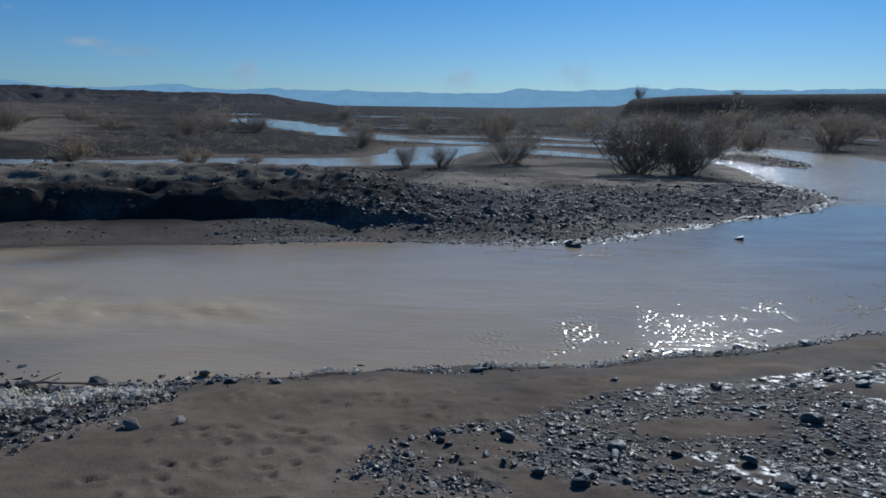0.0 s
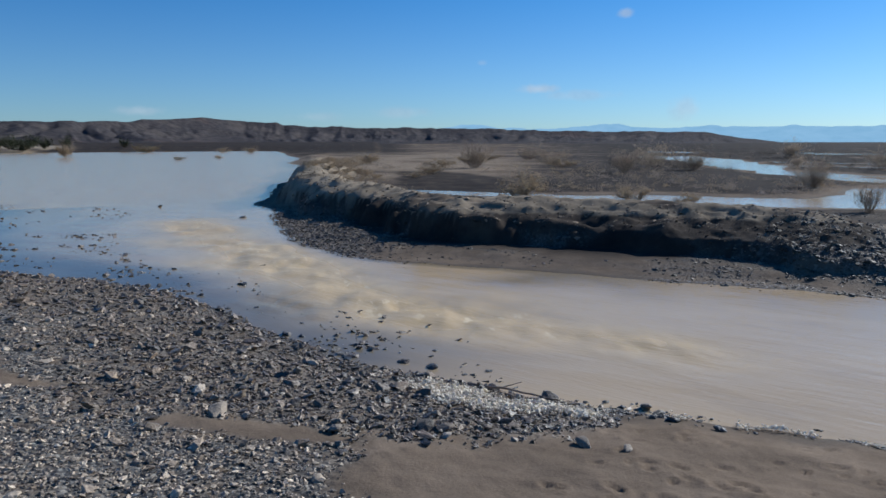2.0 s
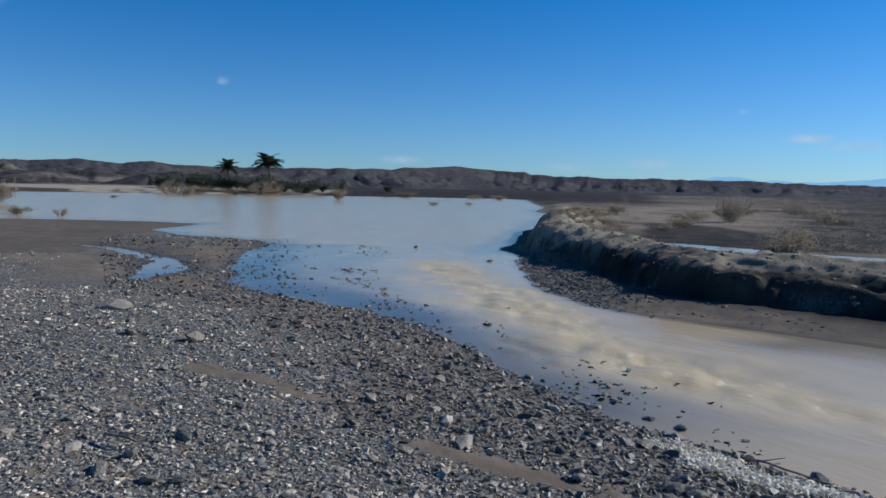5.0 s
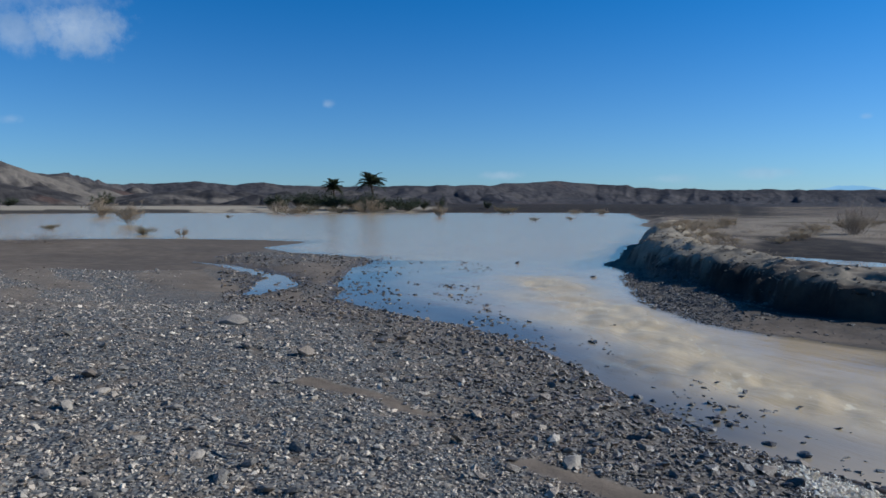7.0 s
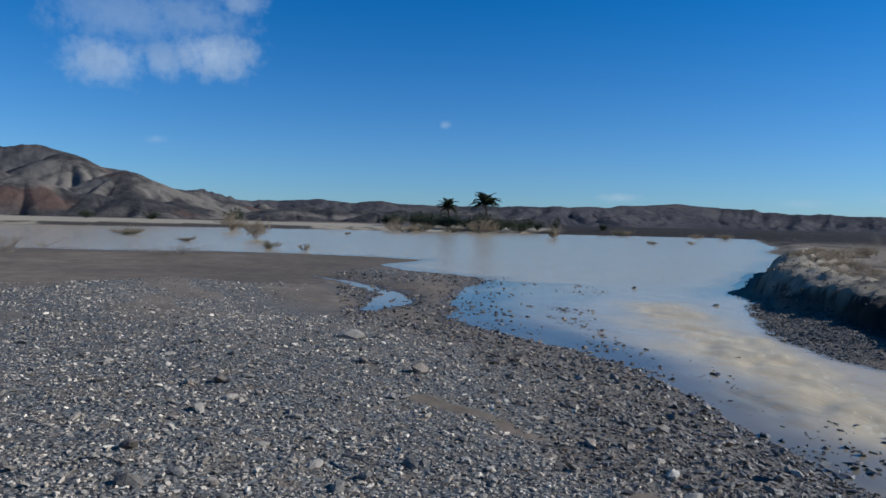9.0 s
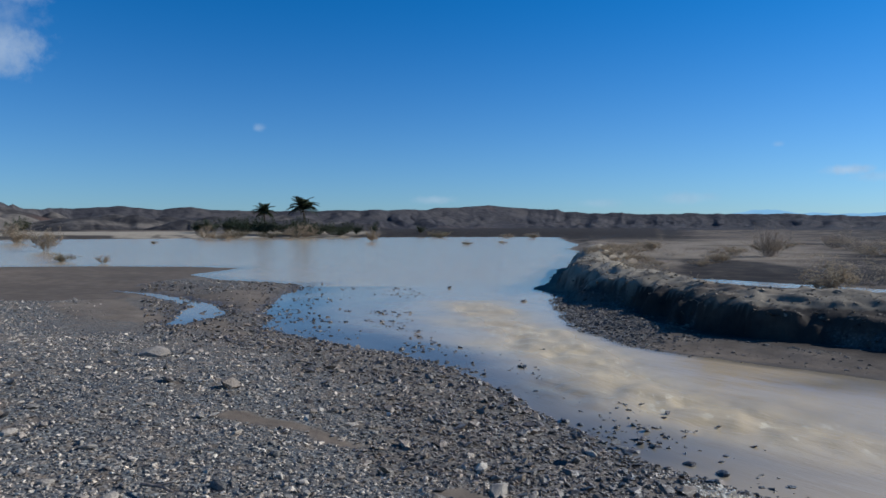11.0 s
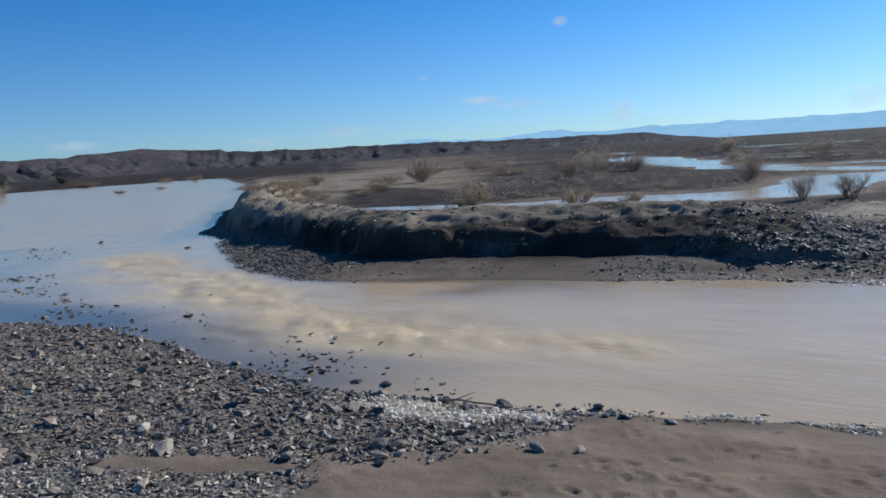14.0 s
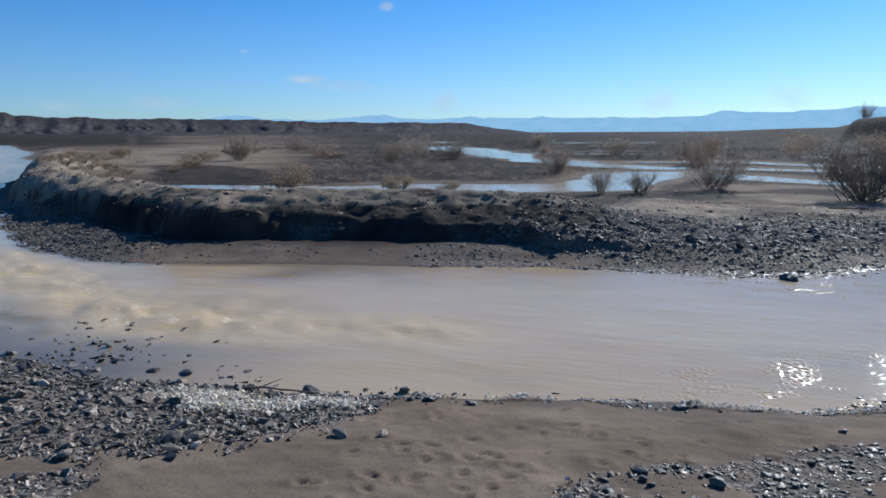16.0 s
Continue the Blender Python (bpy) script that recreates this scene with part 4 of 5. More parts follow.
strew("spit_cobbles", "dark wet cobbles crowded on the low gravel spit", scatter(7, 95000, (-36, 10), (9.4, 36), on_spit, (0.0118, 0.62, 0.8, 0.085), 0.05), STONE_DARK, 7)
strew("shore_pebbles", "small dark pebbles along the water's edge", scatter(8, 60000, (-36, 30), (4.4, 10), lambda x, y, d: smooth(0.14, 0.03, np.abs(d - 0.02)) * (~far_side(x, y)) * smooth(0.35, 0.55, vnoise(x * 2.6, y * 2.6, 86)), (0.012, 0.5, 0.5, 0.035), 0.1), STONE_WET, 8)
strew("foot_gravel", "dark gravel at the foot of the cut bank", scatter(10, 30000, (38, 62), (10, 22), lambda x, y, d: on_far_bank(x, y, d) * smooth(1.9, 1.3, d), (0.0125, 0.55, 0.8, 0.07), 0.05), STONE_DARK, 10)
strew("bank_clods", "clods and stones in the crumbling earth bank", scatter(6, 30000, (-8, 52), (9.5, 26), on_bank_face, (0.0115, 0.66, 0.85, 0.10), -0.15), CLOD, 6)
strew("bank_rubble", "dark crumbled earth on the face of the cut bank, shade put into its colour", scatter(9, 26000, (-6, 56), (9.5, 26), lambda x, y, d: far_side(x, y) * (d > 0.4) * (d < 3.2) * smooth(-1.0, -3.0, x) * smooth(0.13, 0.2, height(x, y, d)) * smooth(0.62, 0.5, height(x, y, d)) * 0.7, (0.0095, 0.6, 0.85, 0.09), -0.1), EARTH_SHADED, 9)
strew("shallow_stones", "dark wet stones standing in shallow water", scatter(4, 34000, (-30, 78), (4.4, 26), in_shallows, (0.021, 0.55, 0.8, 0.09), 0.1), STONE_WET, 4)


def stone_mesh(seed, points=26):
    """A single larger stone with worn edges."""
    rng = random.Random(seed)
    bm = bmesh.new()
    flat, long = rng.uniform(0.42, 0.66), rng.uniform(0.6, 0.85)
    for _ in range(points):
        v = Vector((rng.gauss(0, 1), rng.gauss(0, 1), rng.gauss(0, 1))).normalized() * rng.uniform(0.8, 1.0)
        bm.verts.new((v.x, v.y * long, v.z * flat))
    bmesh.ops.convex_hull(bm, input=bm.verts)
    bmesh.ops.delete(bm, geom=[v for v in bm.verts if not v.link_faces], context="VERTS")
    me = bpy.data.meshes.new("stone")
    bm.to_mesh(me)
    bm.free()
    me.polygons.foreach_set("use_smooth", np.zeros(len(me.polygons), bool))
    return me


STONE_MESHES = [stone_mesh(200 + k, 30) for k in range(9)]
WET_MESHES = [stone_mesh(300 + k) for k in range(6)]
for me in STONE_MESHES:
    me.materials.append(STONE_SINGLE)
for me in WET_MESHES:
    me.materials.append(STONE_WET)


def level(x, y):
    return float(height(np.array([float(x)]), np.array([float(y)]))[0])


def lay_stone(x, y, size, rng, wet=False, sink=0.35, parent=None):
    ob = new("stone", rng.choice(WET_MESHES if wet else STONE_MESHES))
    z = max(level(x, y), -0.03 if wet else 0.0) + size * sink
    ob.matrix_world = pose(x, y, z, rng.uniform(-25, 25), rng.uniform(-25, 25), rng.uniform(0, 360)) @ Matrix.Diagonal((size * rng.uniform(0.9, 1.3), size, size * rng.uniform(0.7, 1.0), 1))
    ob.parent = parent
    return ob


# stones that stand out: x, y, radius, wet
MARKED = [(0.2, 5.03, 0.055, 1), (0.62, 5.1, 0.06, 1), (1.6, 10.0, 0.13, 1), (4.23, 10.8, 0.13, 1), (-1.83, 4.84, 0.055, 0), (-3.97, 4.72, 0.07, 1), (-3.67, 4.74, 0.08, 1), (-4.68, 4.98, 0.06, 1),
          (-4.7, 4.3, 0.05, 1), (-5.68, 5.2, 0.05, 1), (-1.53, 3.64, 0.05, 0), (-0.12, 3.46, 0.055, 0), (-3.86, 5.19, 0.04, 1), (-5.5, 4.79, 0.08, 1), (-5.3, 4.82, 0.06, 1), (-5.05, 5.05, 0.04, 0),
          (-4.81, 5.19, 0.05, 0), (-6.9, 5.2, 0.06, 1), (-19.5, 12.8, 0.12, 1), (-14.9, 12.1, 0.11, 1)]
MARKED2 = [(-4.35, -0.54, 0.075, 0), (-3.89, 0.72, 0.07, 0), (-3.81, 0.83, 0.06, 0), (-4.51, -0.3, 0.06, 0), (-4.29, 0.72, 0.065, 0), (-4.48, 1.06, 0.07, 0), (-5.0, -0.59, 0.07, 0), (-6.76, 0.0, 0.09, 0),
           (-6.73, -0.26, 0.08, 0), (-9.46, 1.72, 0.17, 0), (-7.16, 1.95, 0.12, 0), (-5.82, -0.18, 0.08, 0), (0.55, 2.97, 0.05, 1), (0.77, 3.31, 0.06, 1), (2.48, 4.64, 0.05, 1), (2.62, 4.5, 0.06, 1),
           (1.38, 3.26, 0.045, 1), (0.24, 3.41, 0.05, 1), (-2.62, 3.2, 0.075, 0), (-2.5, 3.25, 0.06, 0), (-2.35, 3.48, 0.055, 0), (1.9, 3.7, 0.06, 1), (0.35, 3.0, 0.05, 1)]
MARKED3 = [(0.52, 2.88, 0.055, 1), (0.73, 3.17, 0.05, 1), (1.36, 3.16, 0.055, 1), (1.54, 3.01, 0.05, 1), (2.53, 4.34, 0.06, 1), (2.41, 4.5, 0.045, 1), (2.11, 4.36, 0.04, 0), (1.04, 3.23, 0.035, 1), (1.42, 2.93, 0.06, 0), (0.12, 3.18, 0.03, 1), (-0.1, 3.36, 0.03, 1), (0.59, 3.53, 0.03, 1), (1.02, 4.53, 0.035, 1), (2.24, 3.98, 0.04, 1), (1.74, 3.95, 0.035, 1)]
rng = random.Random(11)
for x, y, size, wet in MARKED + MARKED2 + MARKED3:
    lay_stone(x, y, size, rng, bool(wet), 0.3, ground)

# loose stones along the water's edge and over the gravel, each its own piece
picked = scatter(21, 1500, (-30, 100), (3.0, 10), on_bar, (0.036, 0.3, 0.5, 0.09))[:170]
for x, y, z, size, *_ in picked:
    lay_stone(x, y, size * (0.55 if x > -0.6 else 1.0), rng, x > -0.6, 0.3, ground)
edge = scatter(22, 9000, (-34, 60), (4.3, 12), lambda x, y, d: smooth(0.3, 0.0, np.abs(d - 0.05)) * (~far_side(x, y)) * (vnoise(x * 2.2, y * 2.2, 98) > 0.5), (0.02, 0.55, 0.6, 0.08))[:120]
for x, y, z, size, *_ in edge:
    lay_stone(x, y, size, rng, True, 0.25, ground)

# ---- plants ----


def tubes(paths, sides=3):
    """Thin tapered stems along the given paths: (points, first radius, last radius)."""
    verts, faces, base = [], [], 0
    for pts, r0, r1 in paths:
        pts = np.asarray(pts)
        n = len(pts)
        along = np.gradient(pts, axis=0)
        along /= np.linalg.norm(along, axis=1)[:, None] + 1e-9
        side = np.cross(along, (0.31, 0.95, 0.05))
        side /= np.linalg.norm(side, axis=1)[:, None] + 1e-9
        up = np.cross(along, side)
        rad = np.linspace(r0, r1, n)[:, None]
        for k in range(sides):
            a = 2 * math.pi * k / sides
            verts.append(pts + rad * (math.cos(a) * side + math.sin(a) * up))
        i, k = np.meshgrid(np.arange(n - 1), np.arange(sides), indexing="ij")
        m = (k + 1) % sides
        faces.append((np.stack([k * n + i, m * n + i, m * n + i + 1, k * n + i + 1], -1).reshape(-1, 4)) + base)
        base += n * sides
    return np.concatenate(verts), np.concatenate(faces)


def slivers(places, length, width, rng, droop=0.0):
    """Narrow leaves or blades at the given places."""
    n = len(places)
    way = rng.normal(0, 1, (n, 3))
    way[:, 2] = np.abs(way[:, 2]) * 0.8 - droop
    way /= np.linalg.norm(way, axis=1)[:, None]
    side = np.cross(way, rng.normal(0, 1, (n, 3)))
    side /= np.linalg.norm(side, axis=1)[:, None]
    size = length * rng.uniform(0.5, 1.3, (n, 1))
    w = width * rng.uniform(0.6, 1.3, (n, 1))
    p = np.stack([places, places + way * size * 0.45 + side * w, places + way * size, places + way * size * 0.45 - side * w], 1)
    return p.reshape(-1, 3), np.arange(4 * n).reshape(-1, 4)


def bush_meshes(seed, stems, leaves, spread=0.5, leaf_mat=LEAF, fine=5, blade=(0.030, 0.0032)):
    """Branches and foliage of an airy, fanned desert shrub about one metre high and one wide."""
    rng = np.random.default_rng(seed)
    paths, tips = [], []
    for _ in range(stems):
        a = rng.uniform(0, 2 * math.pi)
        lean = spread * math.sqrt(rng.uniform(0.01, 1.0))
        tall = rng.uniform(0.42, 0.82) * (1 - 0.45 * lean)
        t = np.linspace(0, 1, 6)[:, None]
        out = np.array([math.cos(a), math.sin(a), 0.0])
        root = np.array([rng.normal(0, 0.06), rng.normal(0, 0.06), -0.03])
        pts = root + out * lean * t ** 0.9 + np.array([0, 0, tall]) * t ** 1.1 + np.cumsum(rng.normal(0, 0.018, (6, 3)), axis=0)
        paths.append((pts, 0.0065, 0.002))
        for _ in range(7):
            f = rng.uniform(0.3, 0.99)
            start = pts[int(f * 5)]
            way = out * rng.uniform(-0.2, 0.55) + rng.normal(0, 0.3, 3) + np.array([0, 0, 0.7])
            length = rng.uniform(0.14, 0.36)
            u = np.linspace(0, 1, 4)[:, None]
            sub = start + way * length * u + np.cumsum(rng.normal(0, 0.012, (4, 3)), axis=0)
            paths.append((sub, 0.0026, 0.0011))
            for _ in range(fine):
                w = way * 0.6 + rng.normal(0, 0.4, 3) + np.array([0, 0, 0.25])
                u = np.linspace(0, 1, 3)[:, None]
                twig = sub[rng.integers(1, 4)] + w * rng.uniform(0.07, 0.2) * u
                paths.append((twig, 0.0014, 0.0007))
                tips.append(twig)
    v, f = tubes(paths)
    v[:, 2] = np.maximum(v[:, 2], -0.03)
    frame_mesh = mesh_of("woody_frame", v, f, TWIG)
    tips = np.concatenate(tips)
    spots = tips[rng.integers(0, len(tips), leaves)] + rng.normal(0, 0.018, (leaves, 3))
    spots[:, 2] = np.maximum(spots[:, 2], 0.04)
    v, f = slivers(spots, blade[0], blade[1], rng)
    return frame_mesh, mesh_of("foliage", v, f, leaf_mat, False)


def make_bush(meshes, x, y, width, tall, turn, label, category="shrub", group="shrubs on the flood plain", z=None, name="bush"):
    base = new(name)
    base.matrix_world = pose(x, y, level(x, y) if z is None else z, 0, 0, turn) @ Matrix.Diagonal((width, width, tall * 1.18, 1))
    for key, me in zip(("woody_frame", "foliage"), meshes):
        new(key, me).parent = base
    return tagged(base, label, category, group)


BUSHES = [bush_meshes(400 + k, 32, 4600, 0.5, LEAF, 4) for k in range(4)]
SPARSE = [bush_meshes(420 + k, 30, 3600, 0.58, LEAF, 4) for k in range(2)]
REEDS = [bush_meshes(440 + k, 13, 3000, 0.6, OLIVE, 3, (0.06, 0.010)) for k in range(2)]
DENSE = [bush_meshes(410 + k, 44, 7000, 0.55, DARK_LEAF, 5) for k in range(2)]
FAR_BUSHES = [bush_meshes(490 + k, 18, 2400, 0.5, LEAF, 3, (0.04, 0.006)) for k in range(2)]
DRY = [bush_meshes(460 + k, 13, 3000, 0.6, STRAW, 3, (0.06, 0.009)) for k in range(2)]

PLAIN_BUSHES = [(-25.4, 40.1, 2.0, 1.65), (-28.4, 56.8, 3.0, 1.3), (-15.1, 39.7, 1.6, 1.3), (-15.7, 46.5, 2.1, 1.9), (-12.8, 44.7, 2.4, 1.3), (-4.45, 32.6, 1.7, 1.2), (-1.7, 21.9, 0.8, 0.85), (1.9, 42, 2.6, 1.7),
                (-9.5, 62, 1.6, 0.8), (12.6, 45, 2.0, 1.6), (17.5, 50, 2.4, 1.9), (14.5, 36.8, 2.8, 1.9), (18.2, 36, 2.6, 1.7), (22, 42, 3.0, 1.7), (-33, 62, 2.4, 1.4), (-20, 60, 2.2, 1.1), (4, 62, 2.6, 1.6), (9.5, 58, 2.2, 1.4), (24, 47, 3.0, 1.8), (16, 62, 3.0, 1.9), (25, 66, 3.4, 2.0), (32, 60, 3.2, 1.8), (-3, 56, 2.4, 1.4), (13, 74, 3.2, 1.9), (-14, 88, 3.4, 1.8), (36, 80, 3.6, 2.2), (29, 50, 2.6, 1.6)]
rng = random.Random(17)
for k, (x, y, w, h) in enumerate(PLAIN_BUSHES):
    make_bush(BUSHES[k % 4] if math.hypot(x, y) < 48 else FAR_BUSHES[k % 2], x, y, w * 1.1, h * 1.05, rng.uniform(0, 360), "grey-brown twiggy desert shrub on the flood plain")
make_bush(SPARSE[0], -0.6, 22.1, 1.25, 0.85, 40, "bare spreading shrub beside a shallow channel")
make_bush(SPARSE[1], 1.6, 23.8, 2.2, 1.6, 10, "tall bare shrub with fanned branches beside a channel")
make_bush(DENSE[0], 5.1, 20.9, 2.7, 1.7, 80, "dense dark shrub at the tip of the gravel spit")
make_bush(DENSE[1], 6.5, 21.2, 2.6, 1.6, 200, "dense dark shrub at the tip of the gravel spit")

# straw and reed tufts on the levee, by the channel and in the pool
for k, (x, y, w, h) in enumerate([(-11.2, 20.4, 1.9, 0.95), (-7.9, 21.1, 1.2, 0.6), (-19.3, 18.9, 0.9, 0.35), (-20.4, 20.2, 1.1, 0.4), (-21.9, 22.3, 1.0, 0.4), (-23.6, 24.4, 1.3, 0.5), (-24.2, 26.3, 1.5, 0.55), (-22.3, 25.0, 1.3, 0.45), (-25.1, 28.8, 1.6, 0.6), (-18.9, 20.6, 1.2, 0.35), (-17.2, 18.0, 0.8, 0.25), (-26.8, 30.2, 1.8, 0.6), (-24.6, 25.4, 2.0, 0.5), (-27.5, 28.5, 1.9, 0.6), (-23.0, 27.0, 1.6, 0.45), (-31, 33, 2.2, 0.6), (-22, 29, 2.0, 0.5), (-24, 33, 2.2, 0.5), (-28, 40, 2.4, 0.6), (-36, 42, 2.4, 0.8), (-21.4, 21.6, 1.2, 0.35), (-22.8, 23.6, 1.4, 0.4), (-25.6, 27.3, 1.8, 0.5), (-20.3, 23.0, 1.5, 0.35), (-33, 36.5, 2.4, 0.7), (-18.2, 18.7, 1.0, 0.28), (-6.4, 22.0, 1.0, 0.4), (-30, 47, 2.6, 0.7), (-22, 46, 2.4, 0.6), (-34, 55, 3.0, 0.8)]):
    small = 0.62 if x < -16 and y < 31 else 1.0
    make_bush(DRY[k % 2], x, y, w * small, h * small, rng.uniform(0, 360), "dry straw-coloured tuft on the river bank", "grass tuft", "tufts on the bank")
POOL_TUFTS = [(-111.7, 4.9, 4.4, 2.7), (-70.8, 5.3, 2.9, 1.9), (-47.4, 4.3, 1.5, 0.55), (-77.8, -6.7, 3.2, 0.8), (-140, 37.4, 3.4, 2.6), (-122.6, 35.2, 5.5, 1.5), (-138, 42.6, 4.0, 2.0), (-139, 49.5, 4.0, 1.5),
              (-138, 55.4, 6.5, 2.9), (-95, 49.8, 2.6, 1.8), (-128, 83, 4.5, 1.6), (-71.2, 50.1, 1.3, 0.45), (-73.7, 57.5, 1.4, 0.4), (-43.7, 6.0, 0.8, 0.5), (-100, 20, 1.2, 0.4), (-60, -1, 1.6, 0.4), (-120, 95, 3, 1.0), (-108, 92, 3, 1.1)]
for k, (x, y, w, h) in enumerate(POOL_TUFTS):
    make_bush((DRY + REEDS)[k % 4], x, y, w, h, rng.uniform(0, 360), "dry tan tamarisk tuft standing in flood water", "reed tuft", "tufts in the pool", -0.02)


def palm_meshes():
    rng = np.random.default_rng(77)
    t = np.linspace(0, 1, 12)[:, None]
    v, f = tubes([(np.concatenate([0.12 * np.sin(t * 3), 0 * t, t], 1) * np.array([1, 1, 1.0]), 0.055, 0.04)], 9)
    trunk = mesh_of("trunk", v, f, BARK)
    u = np.linspace(0, 1, 12)
    rib = np.stack([u * 0.9, 0 * u, 0.42 * u - 0.85 * u ** 2.2], -1)
    v1, f1 = tubes([(rib, 0.012, 0.003)], 3)
    verts, faces, base = [v1], [f1], len(v1)
    for side in (-1, 1):
        for k in np.linspace(0.12, 0.99, 30):
            p = np.array([np.interp(k, u, rib[:, 0]), 0, np.interp(k, u, rib[:, 2])])
            long = 0.30 * math.sin(math.pi * min(k * 0.8 + 0.18, 1)) + 0.05
            way = np.array([0.55, side * 0.9, -0.25 + rng.normal(0, 0.12)])
            tip = p + way / np.linalg.norm(way) * long
            wide = np.array([0.019, 0, 0.005])
            verts.append(np.stack([p - wide, p + wide, tip + wide * 0.2, tip - wide * 0.2]))
            faces.append(np.arange(4)[None] + base)
            base += 4
    return trunk, mesh_of("frond", np.concatenate(verts), np.concatenate(faces), PALM_LEAF, False)


PALM = palm_meshes()


def make_palm(x, y, tall, crown, turn, label):
    rng = random.Random(int(tall * 10))
    z = level(x, y) - 0.05
    base = new("palm_tree")
    base.matrix_world = pose(x, y, z, 0, 0, turn)
    trunk = new("trunk", PALM[0])
    trunk.parent, trunk.matrix_local = base, Matrix.Diagonal((4.5, 4.5, tall, 1))
    head = Vector((0.12 * math.sin(3) * 4.5, 0, tall))
    for k in range(30):
        frond = new("frond", PALM[1])
        frond.parent = base
        lift = rng.choice((-74, -58, -44, -30, -18, -6, 8)) + rng.uniform(-8, 8)
        frond.matrix_local = Matrix.Translation(head) @ pose(0, 0, 0, rng.uniform(-12, 12), lift, k * 137.5) @ Matrix.Diagonal((crown, crown, crown, 1))
    return tagged(base, label, "palm tree", "palms beyond the pool")


def at(az, r):
    p = heading(az)
    return p.x * r, p.y * r


make_palm(*at(67.75, 168), 6.0, 3.9, 20, "tall date palm with a full crown beyond the pool")
make_palm(*at(70.7, 182), 4.6, 3.2, 140, "smaller date palm among dark shrubs beyond the pool")
SHRUBS = [(67.75, 166, 3.4, 4.4), (68.4, 165, 4.5, 3.4), (67.2, 166, 4.0, 3.0), (71.2, 178, 5.0, 3.6), (72.6, 176, 5.0, 4.0), (70.0, 176, 4.0, 3.0), (74.6, 175, 4.5, 3.2), (65.6, 170, 4.5, 2.8), (64.6, 172, 5.0, 2.9), (63.6, 174, 3.5, 2.4), (62.2, 170, 2.6, 3.2),
          (87.3, 175, 5.0, 3.2), (69.2, 172, 4.0, 2.2), (66.4, 174, 5.0, 2.6), (58.5, 180, 3.0, 2.0), (97.5, 170, 4, 1.8), (93.2, 172, 3.5, 1.8), (68.9, 170, 6.0, 3.4), (71.9, 172, 6.5, 3.6), (73.4, 178, 6.0, 3.4), (66.8, 168, 6.0, 2.8), (70.6, 170, 6.0, 2.8), (65.0, 166, 5.5, 2.2), (75.6, 176, 4.5, 2.8)]
DARK = [bush_meshes(480 + k, 11, 3000, 0.5, PALM_LEAF, 3, (0.06, 0.012)) for k in range(2)]
for k, (az, r, w, h) in enumerate(SHRUBS):
    make_bush(DARK[k % 2], *at(az, r), w, h, k * 50, "dark green shrub on the sand bar beyond the pool", "shrub", "shrubs round the palms")
x, y = at(-13.55, 150)
make_bush(SPARSE[0], x, y, 3.4, 3.0, 15, "small bare tree on the edge of the terrace", "tree", "trees on the terrace", None, "tree")
x, y = at(-20.5, 160)
make_bush(BUSHES[0], x, y, 2.6, 1.4, 15, "low shrub on the edge of the terrace", "shrub", "shrubs on the terrace")


def build_scrub(name, label, seed, n, spread, cut, mat, az=(-34, 46)):
    """Countless low dry tufts on the plain."""
    rng = np.random.default_rng(seed)
    a, r = np.radians(rng.uniform(az[0], az[1], n)), np.exp(rng.uniform(math.log(spread[0]), math.log(spread[1]), n))
    x, y = -np.sin(a) * r, np.cos(a) * r
    d = land(x, y)
    keep = (d > 0.6) & far_side(x, y) & (vnoise(x * 0.12, y * 0.12, seed + 1) > cut) & ((x < -13) | (r > 24))
    for outline in DARK_EARTH:
        keep &= ~inside(x, y, outline)
    x, y, r, d = x[keep], y[keep], r[keep], d[keep]
    z = height(x, y, d)
    k = 50
    size = rng.uniform(0.12, 0.34, len(x)) * (0.7 + r / 60)
    spots = np.stack([x, y, z], -1)[:, None, :] + rng.normal(0, 1, (len(x), k, 3)) * size[:, None, None] * np.array([0.6, 0.6, 0.0])
    spots[..., 2] += np.abs(rng.normal(0, 0.35, (len(x), k))) * size[:, None]
    v, f = slivers(spots.reshape(-1, 3), 0.13, 0.0075, rng)
    return tagged(new(name, mesh_of(name, v, f, mat, False)), label, "scrub", kind="stuff")


build_scrub("dry_scrub", "low dry straw-coloured scrub scattered over the plain", 91, 900, (20, 150), 0.52, STRAW)
build_scrub("dark_scrub", "low dark brown scrub scattered over the plain", 191, 1500, (26, 200), 0.48, TWIG)
build_scrub("terrace_scrub", "low dark scrub on the far plain and the terrace", 291, 2600, (48, 210), 0.30, DARK_TWIG, (-36, 22))

# ---- flood debris on the near shore ----


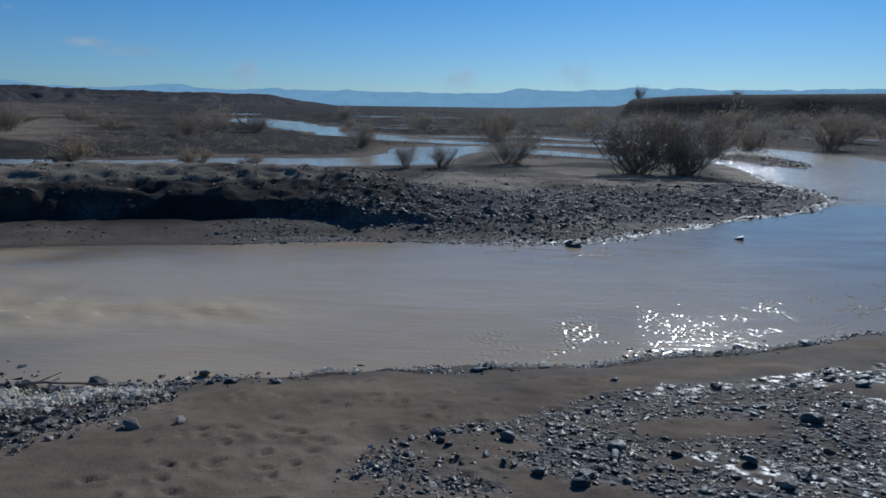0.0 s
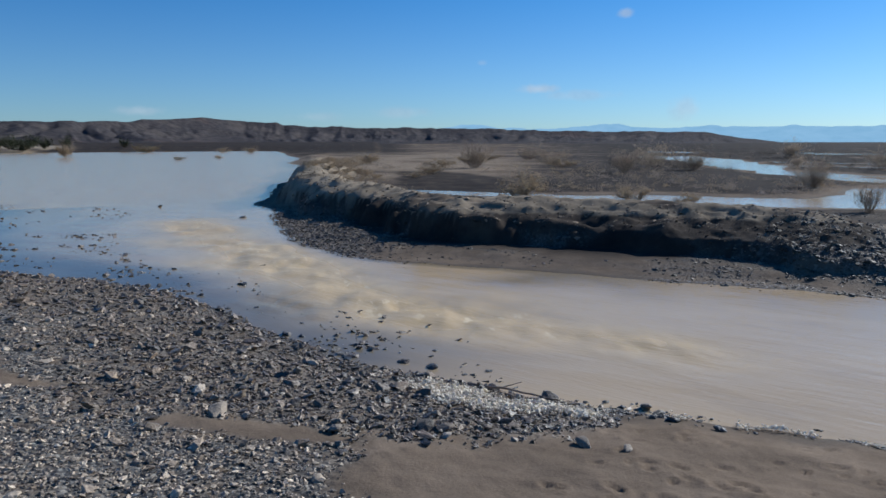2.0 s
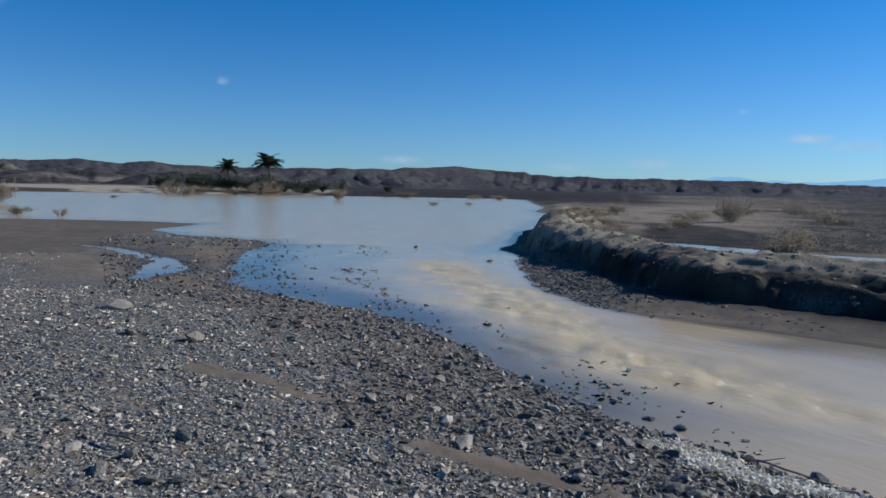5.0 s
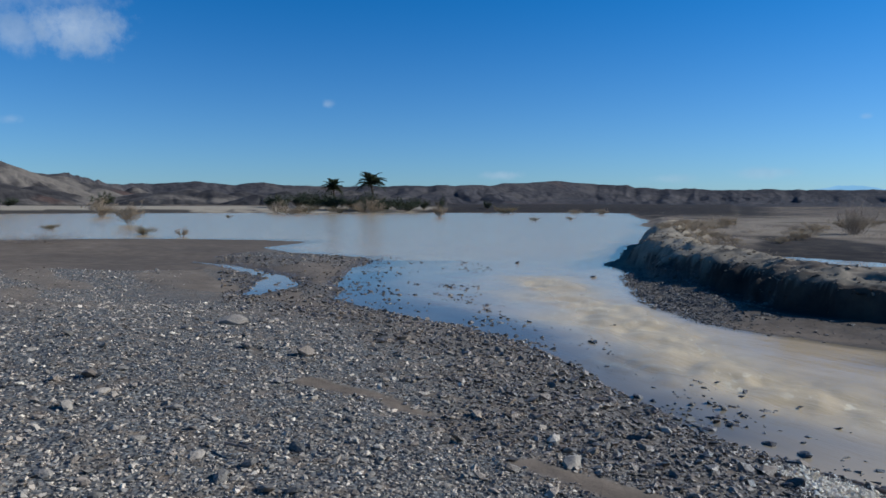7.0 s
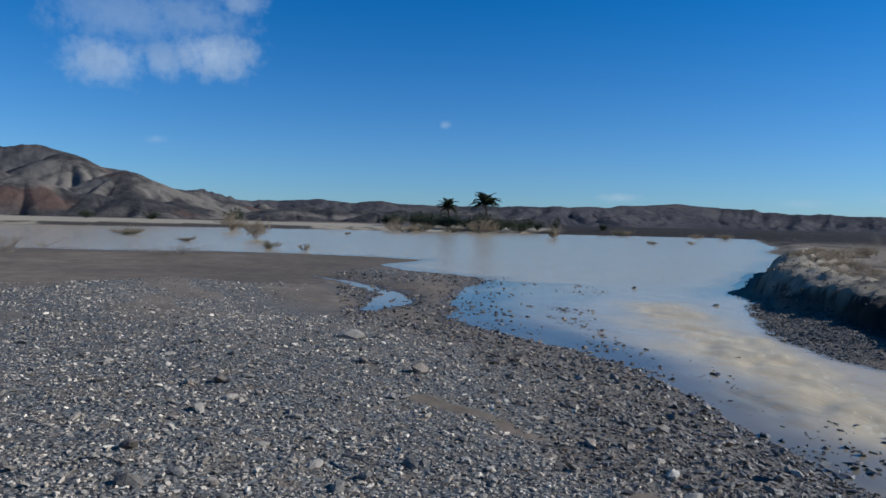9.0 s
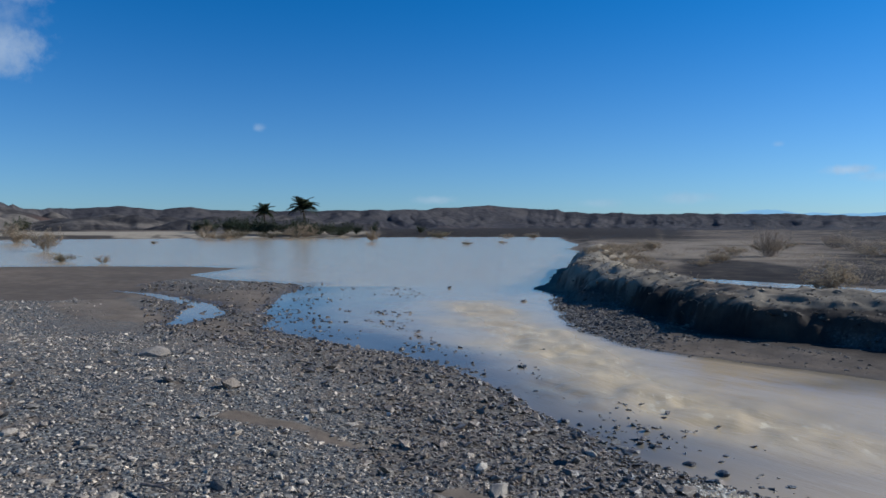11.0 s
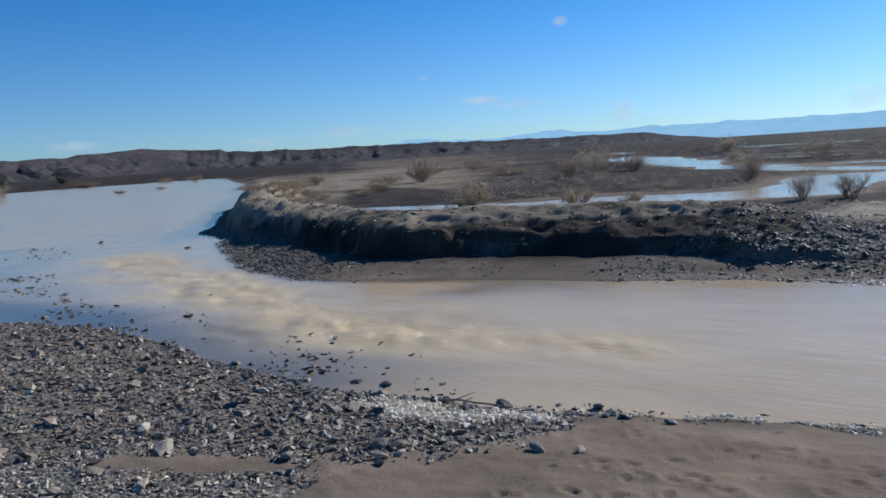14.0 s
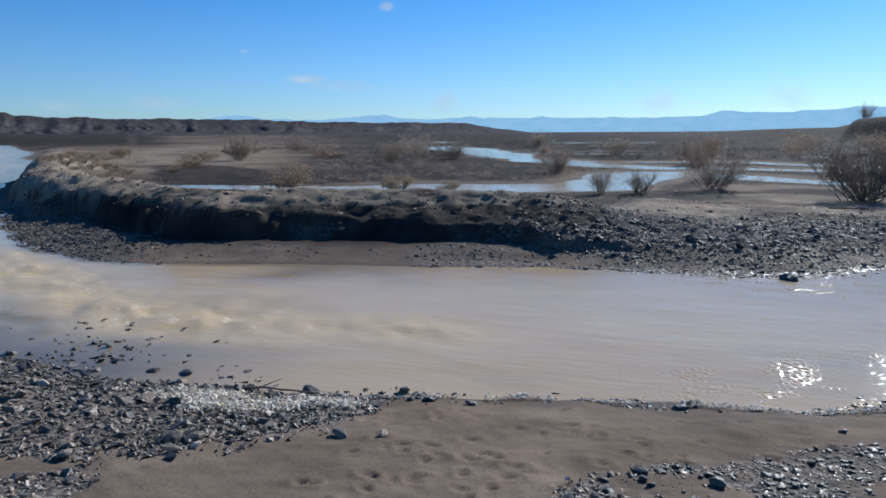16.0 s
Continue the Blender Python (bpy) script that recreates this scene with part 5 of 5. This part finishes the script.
def build_debris():
    """Pale dried foam and straw caught among the stones at the water's edge."""
    rng = np.random.default_rng(95)
    c = [(-3.25, 4.15), (-3.0, 4.2), (-2.85, 4.1), (-2.6, 4.1), (-2.4, 4.25), (-2.15, 4.35), (-2.95, 3.95)]
    c = np.array(c)[rng.integers(0, len(c), 8000)] + rng.normal(0, 0.085, (8000, 2))
    b = [(q, np.interp(-q, [-3.7, -2.2, -0.8, 0.2, 1.5], [6.1, 5.5, 5.13, 5.02, 4.78])) for q in rng.uniform(-1.6, 3.0, 2600)]
    b = [(u + rng.normal(0, 0.03), v + rng.normal(-0.03, 0.035)) for u, v in b]
    c = np.concatenate([c, np.array(b)[vnoise(np.array(b)[:, 0] * 3.1, np.array(b)[:, 1] * 3.1, 97) > 0.38] + 0.0])
    d = land(c[:, 0], c[:, 1])
    c, d = c[d > -0.08], d[d > -0.08]
    z = np.maximum(height(c[:, 0], c[:, 1], d), 0.005)
    s = rng.uniform(0.005, 0.013, len(c)) * (1 + (rng.uniform(0, 1, len(c)) > 0.94))
    rows = np.stack([c[:, 0], c[:, 1], z + s * 1.0 + 0.016 * vnoise(c[:, 0] * 9, c[:, 1] * 9, 99), s, rng.uniform(0, 6.28, len(c)), rng.uniform(-0.9, 0.9, len(c)), rng.uniform(-0.9, 0.9, len(c))], -1)
    return strew("dried_foam", "pale dried foam and chaff along the water's edge", rows, SCUM, 96)


build_debris()


def build_stick(points, r0, r1, label):
    t = np.linspace(0, 1, 14)
    rng = np.random.default_rng(int(r0 * 1e5))
    p = np.stack([np.interp(t, np.linspace(0, 1, len(points)), [q[k] for q in points]) for k in range(3)], -1) + np.cumsum(rng.normal(0, 0.003, (14, 3)), axis=0)
    v, f = tubes([(p, r0, r1), (np.linspace(p[5], p[5] + np.array([0.12, 0.1, 0.04]), 5), r1, r1 * 0.4)], 6)
    return tagged(new("stick", mesh_of("stick", v, f, TWIG)), label, "driftwood", "driftwood on the shore")


build_stick([(-3.12, 4.46, 0.05), (-2.76, 4.49, 0.05), (-2.38, 4.55, 0.02)], 0.012, 0.006, "thin dark driftwood stick at the water's edge")
build_stick([(-4.62, 0.66, level(-4.6, 0.66) + 0.05), (-4.4, 0.78, level(-4.4, 0.78) + 0.05)], 0.011, 0.007, "short pale stick lying on the gravel")
x, y = -35.2, -0.9
brush = bush_meshes(505, 18, 300, 0.9)
make_bush(brush, x, y, 2.6, 0.55, 25, "low heap of dark flood-borne brushwood on wet sand", "brushwood", "brushwood on the sand")
make_bush(brush, -36, -8.0, 3.0, 1.1, 65, "low heap of dark flood-borne brushwood on wet sand", "brushwood", "brushwood on the sand")

# driftwood lodged behind the spit
build_stick([(3.6, 17.7, level(3.6, 17.7) + 0.02), (5.3, 18.3, level(5.3, 18.3) + 0.03), (7.0, 18.6, level(7.0, 18.6) + 0.02)], 0.024, 0.012, "long dark driftwood branch on the gravel spit")
build_stick([(6.4, 17.1, level(6.4, 17.1) + 0.03), (7.6, 16.9, level(7.6, 16.9) + 0.03)], 0.02, 0.01, "dark driftwood branch on the gravel spit")
